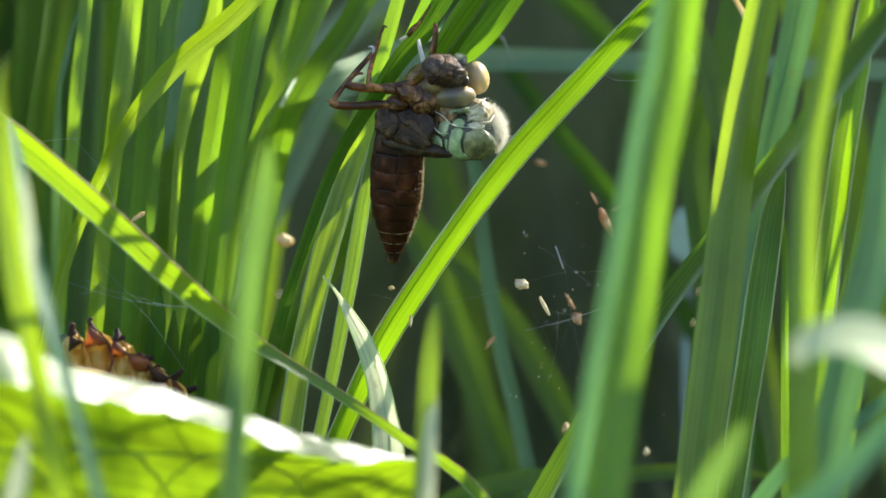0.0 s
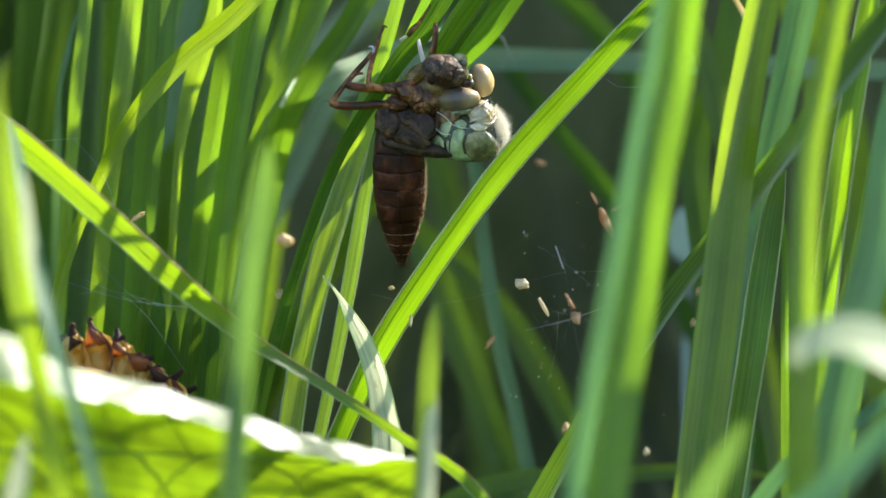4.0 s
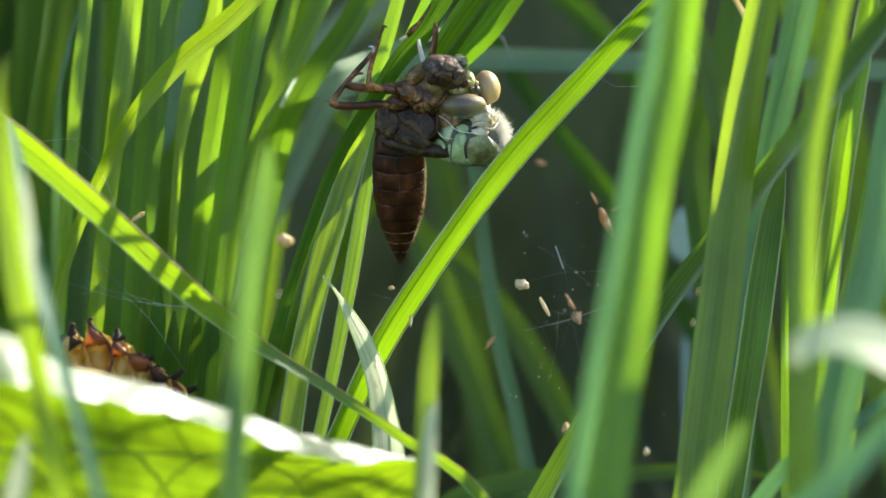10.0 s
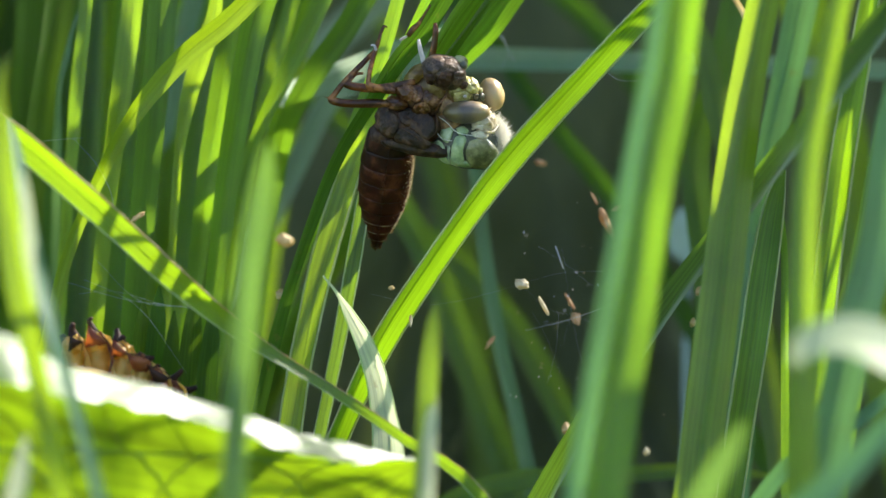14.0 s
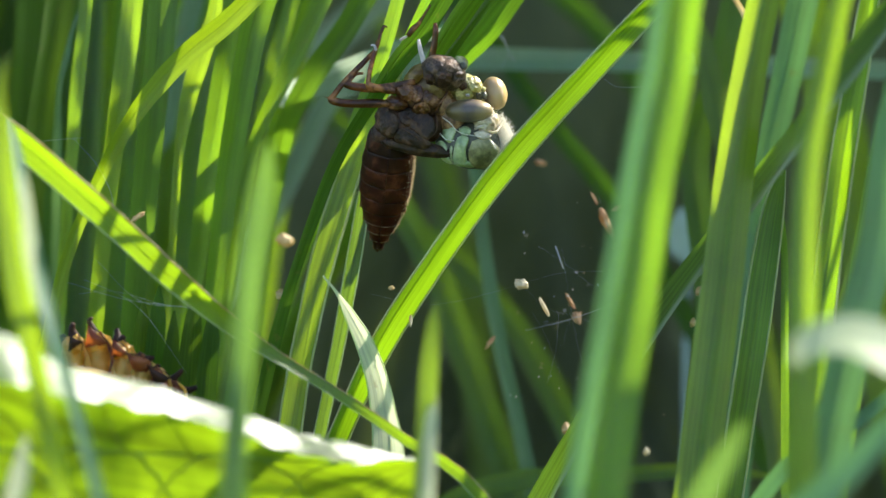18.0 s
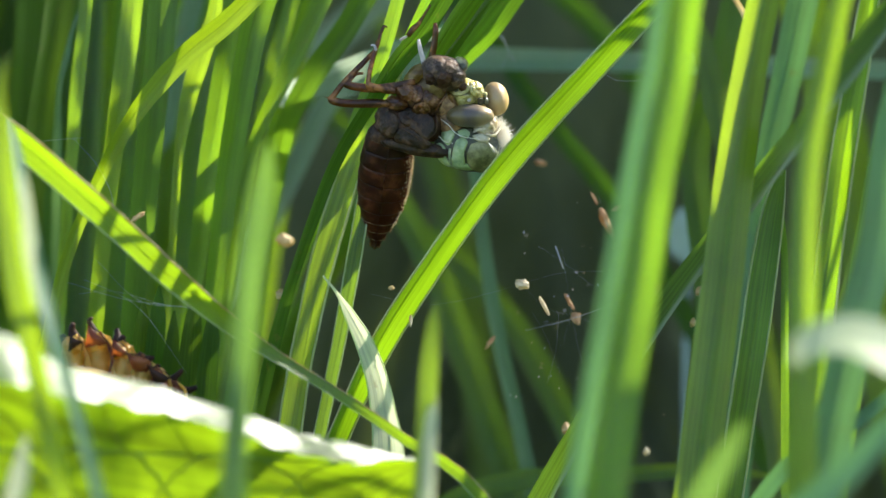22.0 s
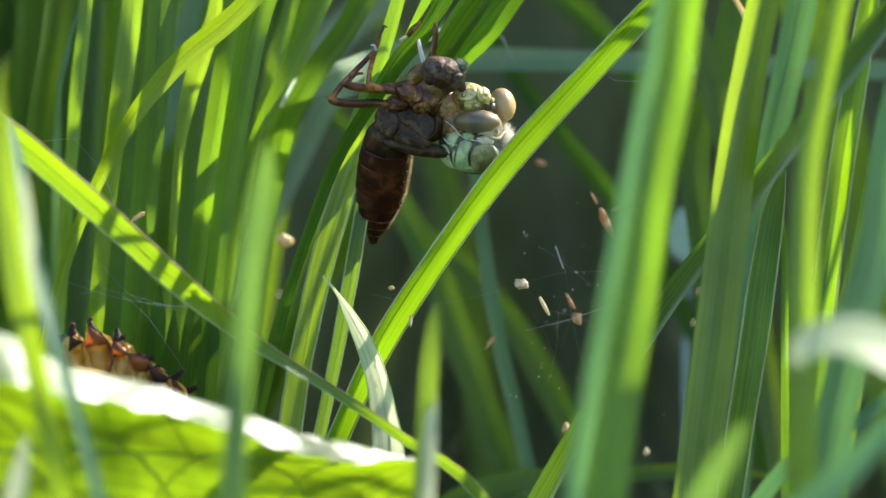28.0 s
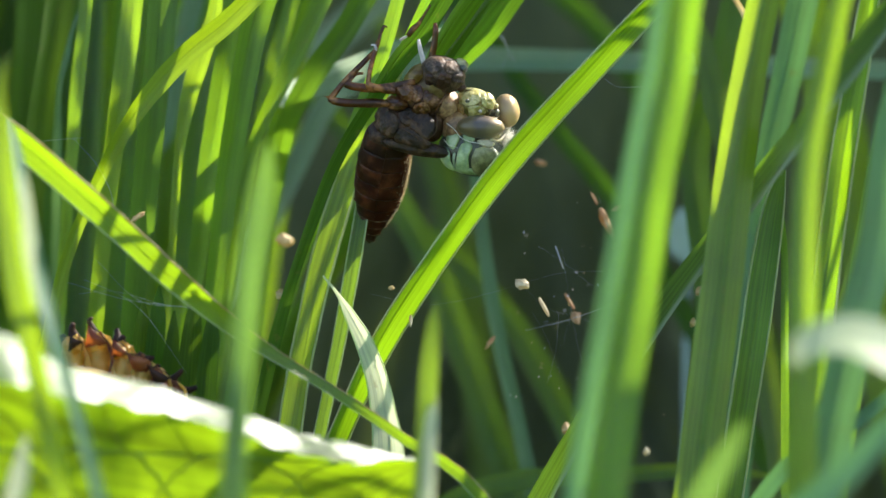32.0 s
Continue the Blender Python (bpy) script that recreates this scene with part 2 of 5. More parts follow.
def glide(points, n):
    """Points along a smooth curve through the given ones, with no loops where short spans meet long ones; each is a tuple of numbers."""
    pts = [np.array(p, float) for p in points]
    pts = [2 * pts[0] - pts[1]] + pts + [2 * pts[-1] - pts[-2]]
    knots = [0.0]
    for p, q in zip(pts, pts[1:]):
        knots.append(knots[-1] + max(1e-4, float(np.linalg.norm(q[:3] - p[:3]))) ** 0.5)
    out, k = [], 1
    for i in range(n + 1):
        t = knots[1] + (knots[-2] - knots[1]) * i / n
        while k < len(pts) - 3 and t > knots[k + 1]:
            k += 1
        (t0, t1, t2, t3), (p0, p1, p2, p3) = knots[k - 1:k + 3], pts[k - 1:k + 3]
        a1 = p0 * (t1 - t) / (t1 - t0) + p1 * (t - t0) / (t1 - t0)
        a2 = p1 * (t2 - t) / (t2 - t1) + p2 * (t - t1) / (t2 - t1)
        a3 = p2 * (t3 - t) / (t3 - t2) + p3 * (t - t2) / (t3 - t2)
        b1 = a1 * (t2 - t) / (t2 - t0) + a2 * (t - t0) / (t2 - t0)
        b2 = a2 * (t3 - t) / (t3 - t1) + a3 * (t - t1) / (t3 - t1)
        out.append(b1 * (t2 - t) / (t2 - t1) + b2 * (t - t1) / (t2 - t1))
    return out


def tube(bm, points, sides=6, shift=None):
    """A rounded rod: points are (x, y, z, radius)."""
    rows = []
    for i, p in enumerate(points):
        a, b = points[max(i - 1, 0)], points[min(i + 1, len(points) - 1)]
        t = Vector(b[:3]) - Vector(a[:3])
        t = t.normalized() if t.length > 0 else Vector((0, 0, 1))
        u = t.cross(Vector((0.31, 0.83, 0.46))).normalized()
        v = t.cross(u)
        rows.append([bm.verts.new(Vector(p[:3]) + (u * math.cos(2 * math.pi * k / sides) + v * math.sin(2 * math.pi * k / sides)) * max(p[3], 1e-6))
                     for k in range(sides)])
    for r, s in zip(rows, rows[1:]):
        for k in range(sides):
            bm.faces.new((r[k], r[(k + 1) % sides], s[(k + 1) % sides], s[k]))
    bm.faces.new(rows[0][::-1])
    bm.faces.new(rows[-1])
    return bm


def blob(bm, centre, radii, lean=0.0, rough=0.06, grain=0.5, seed=0.0, cols=44, rings=28, square=1.0):
    """An uneven rounded lump. lean: degrees clockwise as the camera sees it."""
    turn = Matrix.Rotation(radians(lean), 3, "Y")
    c, rows = Vector(centre), []
    for i in range(rings + 1):
        a = math.pi * i / rings
        row = []
        for k in range(cols if 0 < i < rings else 1):
            b = 2 * math.pi * k / cols
            d = Vector((math.sin(a) * math.cos(b), math.sin(a) * math.sin(b), math.cos(a)))
            d = Vector([math.copysign(abs(q) ** square, q) for q in d])
            w = 1 + rough * noise.fractal(d / grain + Vector((seed, seed * 1.7, 3)), 0.8, 2.1, 4)
            row.append(bm.verts.new(c + turn @ Vector((d.x * radii[0] * w, d.y * radii[1] * w, d.z * radii[2] * w))))
        rows.append(row)
    for r, s in zip(rows, rows[1:]):
        for k in range(cols):
            j = (k + 1) % cols
            if len(r) == 1:
                bm.faces.new((r[0], s[k], s[j]))
            elif len(s) == 1:
                bm.faces.new((r[k], s[0], r[j]))
            else:
                bm.faces.new((r[k], s[k], s[j], r[j]))
    return bm


def blade(points, mat=GRASS, turn=0.0, fold=0.25, up=60.0, lean=0.25, edges=False, rib=True, name="grass_blade", label="", group="grass blades", root=True, rows=56, curl=0.0, margins=None, twist=()):
    """A long leaf from its upper end to its lower one; points are (x, y, d, width). It goes on upwards by up mm to a tip, and down to its root.
    twist: (from point, to point, degrees) for each turn on the way."""
    P = []
    for x, y, d, w in points:
        s = (REACH + d) / REACH
        P.append((*spot(x, y, d), w * s * MM))
    first, second = Vector(P[0][:3]), Vector(P[1][:3])
    if up > 0:
        t = (first - second).normalized()
        t = Vector((t.x + lean * 0.5, t.y, t.z * 0.9)).normalized()
        tip = first + t * up * MM + Vector((lean * up * 0.3 * MM, 0, -0.1 * up * MM))
        mid = first + t * up * 0.55 * MM
        P = [(*tip, 0.0002), (*mid, P[0][3] * 0.8)] + P
    last, before = Vector(P[-1][:3]), Vector(P[-2][:3])
    if root:
        t = (last - before).normalized()
        drop = last.z
        slope = Vector((max(-0.6, min(0.6, t.x)), max(-0.4, min(0.4, t.y)), 0))
        mid = last + slope * drop * 0.45 + Vector((0, 0, -drop * 0.5))
        end = last + slope * drop * 0.6 + Vector((0, 0, -drop - 0.004))
        P += [(*mid, P[-1][3]), (*end, P[-1][3] * 0.7)]
    base = Vector(P[-1][:3])
    line = glide(P, rows)
    angles = [turn + curl * i / rows for i in range(rows + 1)]
    for first_point, last_point, angle in twist:
        start, end = (min(range(rows + 1), key=lambda i: (Vector(line[i][:3]) - spot(*points[k][:3])).length) for k in (first_point, last_point))
        for i in range(rows + 1):
            f = max(0.0, min(1.0, (i - start) / max(1, end - start)))
            angles[i] += angle * f * f * (3 - 2 * f)
    bm = bmesh.new()
    uv = bm.loops.layers.uv.new("UVMap")
    across = [-1, -0.72, -0.4, -0.1, 0.1, 0.4, 0.72, 1]
    grid, spine, left, right, run = [], [], [], [], 0.0
    for i, p in enumerate(line):
        here = Vector(p[:3])
        t = (Vector(line[min(i + 1, rows)][:3]) - Vector(line[max(i - 1, 0)][:3])).normalized()
        face = (EYE - here).normalized()
        side = t.cross(face).normalized()
        q = Matrix.Rotation(radians(angles[i]), 3, t)
        side = q @ side
        out = side.cross(t).normalized()
        half = max(p[3], 0.0001) * 0.5 / max(0.4, math.cos(radians(angles[i])))
        if i:
            run += (here - Vector(line[i - 1][:3])).length
        row = []
        for u in across:
            wob = 0.012 * half * math.sin(run * 900 + u * 5)
            lift = fold * half * (abs(u) ** 1.2) + 0.05 * half * math.sin(run * 160 + u * 2)
            row.append(bm.verts.new(here + side * (half * u + wob) + out * lift - base))
        grid.append((row, run))
        spine.append((*(here - out * half * 0.03 - base), half * 0.03))
        for edge, u in ((left, -1), (right, 1)):
            edge.append((*(row[0 if u < 0 else -1].co), min(0.0002, half * 0.1)))
    for (r, a), (s, b) in zip(grid, grid[1:]):
        for k in range(len(across) - 1):
            f = bm.faces.new((r[k], r[k + 1], s[k + 1], s[k]))
            for loop, c in zip(f.loops, ((across[k], a), (across[k + 1], a), (across[k + 1], b), (across[k], b))):
                loop[uv].uv = (c[0] * 0.5 + 0.5, c[1] * 20)
    ob = new(name, mesh_of(name, bm, mat))
    ob.location = base
    tagged(ob, label or "long green grass blade with fine lengthwise ribs, growing from soil", "grass", group)
    if rib:
        part("midrib", tube(bmesh.new(), spine, 5), mat, ob)
    if edges:
        one, other = margins or (MARGIN, MARGIN)
        part("leaf_margin", tube(bmesh.new(), left, 4), one, ob, "pale thin edge of the blade" if one == MARGIN else "brown dry edge of the blade")
        part("leaf_margin", tube(bmesh.new(), right, 4), other, ob, "pale thin edge of the blade" if other == MARGIN else "brown dry edge of the blade")
    return ob


# ---- ground and backdrop ----
def make_ground():
    bm = bmesh.new()
    marks = [-400, -80, -20, -6, -3] + [i * 0.2 for i in range(-10, 21)] + [6, 20, 80, 400]
    verts = [[bm.verts.new((x, y, (0.012 * noise.noise((x * 3, y * 3, 0)) if abs(x) < 5 and abs(y) < 5 else 0.0))) for x in marks] for y in marks]
    for a, b in zip(verts, verts[1:]):
        for k in range(len(marks) - 1):
            bm.faces.new((a[k], a[k + 1], b[k + 1], b[k]))
    tagged(new("ground", mesh_of("ground", bm, SOIL)), "dark damp soil under the grass", "ground", kind="structure")


def leaf_sheet(verts, faces, p, t, side, length, width, bend):
    """Adds one simple pointed leaf of four spans to the lists."""
    start = len(verts)
    for i, w in enumerate((0.5, 1.0, 0.85, 0.5, 0.06)):
        s = i / 4
        c = p + t * length * s + Vector((0, 0, -bend * length * s * s))
        verts += [c - side * width * w * 0.5, c + side * width * w * 0.5]
    for i in range(4):
        a = start + 2 * i
        faces.append((a, a + 1, a + 3, a + 2))


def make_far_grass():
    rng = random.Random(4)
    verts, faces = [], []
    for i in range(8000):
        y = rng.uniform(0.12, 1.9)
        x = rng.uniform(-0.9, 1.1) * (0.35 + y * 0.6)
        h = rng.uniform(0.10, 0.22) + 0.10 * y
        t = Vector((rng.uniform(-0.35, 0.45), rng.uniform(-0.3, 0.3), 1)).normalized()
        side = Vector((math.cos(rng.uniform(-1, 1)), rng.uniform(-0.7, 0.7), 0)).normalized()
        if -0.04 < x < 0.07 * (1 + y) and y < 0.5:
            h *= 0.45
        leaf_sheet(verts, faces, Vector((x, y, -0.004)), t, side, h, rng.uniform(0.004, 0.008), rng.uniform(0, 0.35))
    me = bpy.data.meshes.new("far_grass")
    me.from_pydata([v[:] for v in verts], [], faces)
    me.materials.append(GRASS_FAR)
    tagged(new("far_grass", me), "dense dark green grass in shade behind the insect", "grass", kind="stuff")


def make_thicket():
    """An added hedge, its top unseen; the sloping top lets the sun reach the front of the grass and keeps it off what
    lies behind.
    """
    rng = random.Random(9)
    verts, faces = [], []
    rise = SUN_TO.z / SUN_TO.y
    for i in range(15000):
        x, y = rng.uniform(-1.6, 3.2), rng.uniform(1.6, 2.3)
        top = HEDGE + rise * y + 0.03 * noise.noise((x * 5, y * 5, 2))
        z = top * (1 - rng.random() ** 1.6 * 0.999) - 0.02
        small = z > top - 0.25
        t = Vector((rng.uniform(-1, 1), rng.uniform(-1, 0.6), rng.uniform(-0.7, 0.5))).normalized()
        side = t.cross(Vector((rng.uniform(-1, 1), rng.uniform(-1, 1), rng.uniform(0.2, 1)))).normalized()
        size = rng.uniform(0.03, 0.06) if small else rng.uniform(0.09, 0.16)
        leaf_sheet(verts, faces, Vector((x, y, max(0.0, z))), t, side, size, size * 0.55, 0.3)
    me = bpy.data.meshes.new("thicket")
    me.from_pydata([v[:] for v in verts], [], faces)
    me.materials.append(SHRUB)
    tagged(new("thicket", me), "dense dark green leafy thicket added far behind to block sun", "shrub", kind="stuff")


def in_sun_gap(p):
    """Whether a leaf at p lies in the sun's way to a thing kept lit: two leaning blades, the broad leaf, the young
    dragonfly and others. No tall grass is put there.
    """
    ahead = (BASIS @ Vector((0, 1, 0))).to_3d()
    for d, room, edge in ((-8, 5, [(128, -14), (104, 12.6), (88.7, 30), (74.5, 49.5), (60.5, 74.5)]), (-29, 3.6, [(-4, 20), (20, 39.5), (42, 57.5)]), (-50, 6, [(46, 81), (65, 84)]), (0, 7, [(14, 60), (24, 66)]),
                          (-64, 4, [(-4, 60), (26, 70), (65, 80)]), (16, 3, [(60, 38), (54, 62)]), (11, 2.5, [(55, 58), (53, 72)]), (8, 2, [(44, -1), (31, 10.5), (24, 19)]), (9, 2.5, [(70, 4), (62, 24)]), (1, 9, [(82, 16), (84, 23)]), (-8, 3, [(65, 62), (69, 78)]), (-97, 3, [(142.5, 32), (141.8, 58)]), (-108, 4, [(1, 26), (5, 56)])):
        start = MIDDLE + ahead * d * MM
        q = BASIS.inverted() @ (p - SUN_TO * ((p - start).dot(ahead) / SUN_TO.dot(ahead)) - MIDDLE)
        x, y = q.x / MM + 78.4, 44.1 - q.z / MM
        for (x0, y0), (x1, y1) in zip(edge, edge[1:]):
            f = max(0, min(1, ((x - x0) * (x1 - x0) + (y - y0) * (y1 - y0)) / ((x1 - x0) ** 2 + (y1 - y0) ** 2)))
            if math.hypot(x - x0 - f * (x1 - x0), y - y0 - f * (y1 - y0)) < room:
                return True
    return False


def make_shade_grass():
    """Tall grass added beside the view, unseen; its blades throw bars of shade over the rest."""
    rng = random.Random(17)
    verts, faces = [], []
    for i in range(50):
        x, y = rng.uniform(0.17, 0.42), rng.uniform(0.06, 0.42)
        t = Vector((rng.uniform(-0.45, 0.3), rng.uniform(-0.25, 0.25), 1)).normalized()
        side = Vector((rng.uniform(0.5, 1), rng.uniform(-0.8, 0.8), 0)).normalized()
        high, wide, bend = rng.uniform(0.36, 0.6), rng.uniform(0.004, 0.007), rng.uniform(0, 0.2)
        if any(in_sun_gap(Vector((x, y, 0)) + t * high * s - Vector((0, 0, bend * high * s * s))) for s in [k / 150 for k in range(151)]):
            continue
        leaf_sheet(verts, faces, Vector((x, y, -0.004)), t, side, high, wide, bend)
    # blades added out of view, arching over from the side high above to cast shade
    for n, (x0, x1), (y0, y1), (d0, d1) in ((22, (4, 46), (-6, 34), (15, 60)), (2, (8, 30), (76, 86), (-60, -50))):
        for i in range(n):
            c = spot(rng.uniform(x0, x1), rng.uniform(y0, y1), rng.uniform(d0, d1))
            c += SUN_TO * ((0.29 - c.z) / SUN_TO.z + rng.uniform(0, 0.06))
            root = Vector((max(0.16, c.x + rng.uniform(0.08, 0.16)), c.y + rng.uniform(-0.06, 0.06), -0.004))
            crown = Vector((root.x - 0.005, root.y, c.z * 2 * rng.uniform(0.95, 1.05) - 0.1))
            end = Vector((c.x * 1.5 - root.x * 0.5 - 0.02, c.y * 1.5 - root.y * 0.5 + rng.uniform(-0.04, 0.04), c.z - rng.uniform(0.0, 0.04)))
            crown.z = (c.z - 0.25 * end.z) / 0.42
            wide = rng.uniform(0.004, 0.007)
            if any(in_sun_gap(root * (1 - s) ** 2 + crown * 2 * s * (1 - s) + end * s * s) for s in [0.2 + k / 100 for k in range(81)]):
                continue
            start = len(verts)
            for k in range(11):
                s = k / 10
                p = root * (1 - s) ** 2 + crown * 2 * s * (1 - s) + end * s * s
                w = wide * min(1, 2.2 * (1 - s) + 0.03)
                verts += [p + Vector((0, -w * 0.5, w * 0.15)), p + Vector((0, w * 0.5, -w * 0.15))]
            faces += [(start + 2 * k, start + 2 * k + 1, start + 2 * k + 3, start + 2 * k + 2) for k in range(10)]
    me = bpy.data.meshes.new("tall_grass")
    me.from_pydata([v[:] for v in verts], [], faces)
    me.materials.append(GRASS)
    tagged(new("tall_grass", me), "tall green grass added out of view to cast shade", "grass", kind="stuff")


def field(p):
    """From a place in metres back to the field's millimetres."""
    r = BASIS.inverted() @ (p - MIDDLE) / MM
    k = (REACH + r.y) / REACH
    return r.x / k + 78.4, 44.1 - r.z / k, r.y


def shading_blade(below, lift, width, foot=(26, 60, 10)):
    """A grass blade added out of view, high on the sunny side, whose shade falls along the given places."""
    line = [(*field(spot(*q) + SUN_TO * lift * MM), width) for q in below]
    (x0, y0, d0, w), (x1, y1, d1, w) = line[:2]
    line.insert(0, (x0 + (x0 - x1) * 0.15, y0 + (y0 - y1) * 0.15, d0, 0.3))
    x, y, d, w = line[-1]
    line += [(x + foot[0] * 0.7, y + foot[1] * 0.4, d + foot[2] * 0.5, w), (x + foot[0], y + foot[1], d + foot[2], w)]
    blade(line, up=0, rows=30, rib=False, label="tall green grass blade added out of view to shade others")


def make_shading_blades():
    # Unseen blades, each added for the shade it casts on the listed places.
    shading_blade([(137.5, -4, -30), (133.8, 14, -30), (131.2, 32, -30), (129, 48, -32)], 120, 4.4)
    shading_blade([(110.4, 68, -101), (109.4, 76, -102), (108, 88, -104)], 210, 7.5)
    shading_blade([(43.4, 63, -122), (42.6, 72, -124), (41.6, 86, -126)], 170, 4.4, (14, 120, 0))
    shading_blade([(9, 73, -64), (10, 80, -62), (11, 90, -60)], 190, 2.4, (60, 120, 10))
    shading_blade([(22.6, 72, -60), (23.4, 80, -58), (24, 90, -56)], 200, 2.6, (60, 120, 10))
    shading_blade([(-2, 71, -68), (7, 79.5, -64), (16, 90, -60)], 210, 2.2, (70, 120, 10))
    shading_blade([(6, 81, -64), (26, 80.6, -56), (44, 81, -48), (72, 83, -38)], 170, 1.4, (40, 90, 10))
    shading_blade([(61.8, 34, 18), (59.6, 41, 17), (57.4, 48, 16)], 150, 2.8, (50, 20, 60))
    shading_blade([(141.9, 62, -98), (141.7, 74, -98), (141.6, 88, -98)], 150, 5.4, (40, 60, 30))
    shading_blade([(17, 70, -66), (6, 80, -70), (-4, 90, -74)], 230, 2.2, (90, 120, 10))
    shading_blade([(164, -4, -40), (153, 9.5, -40), (144, 22, -36)], 150, 5.0)
    shading_blade([(136.4, 36, -6), (134.4, 52, -7), (132, 70, -8), (130, 86, -8)], 125, 5.4)
    shading_blade([(127, 50, -32), (124.4, 66, -34), (121.6, 88, -36)], 140, 9.5)
    shading_blade([(144, 22, -38), (134, 34.5, -14), (124.5, 46.5, -8), (117, 56.5, -6), (106, 73, -4)], 150, 5.0)
    shading_blade([(15.2, 6, 34), (14.6, 10, 34), (13.9, 15, 35)], 170, 3.6, (60, 60, 20))
    shading_blade([(13.4, 23, 36), (12.4, 34, 38), (11, 50, 40)], 180, 3.0, (60, 80, 20))
    shading_blade([(21, 19, 25), (19.8, 30, 28), (18, 48, 31)], 180, 4.0, (60, 80, 20))
    shading_blade([(6, -4, 60), (5, 20, 60), (3, 44, 60)], 170, 9, (60, 120, 10))
    shading_blade([(12, -4, 40), (10, 20, 42), (8, 44, 44)], 190, 5, (60, 120, 10))


def make_meadow():
    """Grass all round, thinning out with distance; none where the camera looks through."""
    rng = random.Random(31)
    verts, faces = [], []
    while len(faces) < 4 * 36000:
        far = rng.random() ** 0.7 * 5.5
        a = rng.uniform(0, 2 * math.pi)
        x, y = far * math.cos(a), far * math.sin(a)
        if -0.9 < y < 2.0 and abs(x) < 0.13 * (y + 0.7) + 0.06:
            continue
        if 1.45 < y < 2.4 and -1.7 < x < 3.3 or far < 0.2:
            continue
        h = rng.uniform(0.07, 0.2) + (0.12 * rng.random() if far > 1.0 else 0)
        t = Vector((rng.uniform(-0.5, 0.5), rng.uniform(-0.5, 0.5), 1)).normalized()
        side = Vector((rng.uniform(-1, 1), rng.uniform(-1, 1), 0)).normalized()
        w = rng.uniform(0.006, 0.011) * (1 + far * 0.4)
        leaf_sheet(verts, faces, Vector((x, y, -0.006)), t, side, h, w, rng.uniform(0, 0.5))
    me = bpy.data.meshes.new("meadow_grass")
    me.from_pydata([v[:] for v in verts], [], faces)
    me.materials.append(GRASS_DARK)
    tagged(new("meadow_grass", me), "short green meadow grass covering the ground all round", "grass", kind="stuff")


make_ground()
make_meadow()
make_shade_grass()
make_far_grass()
make_thicket()


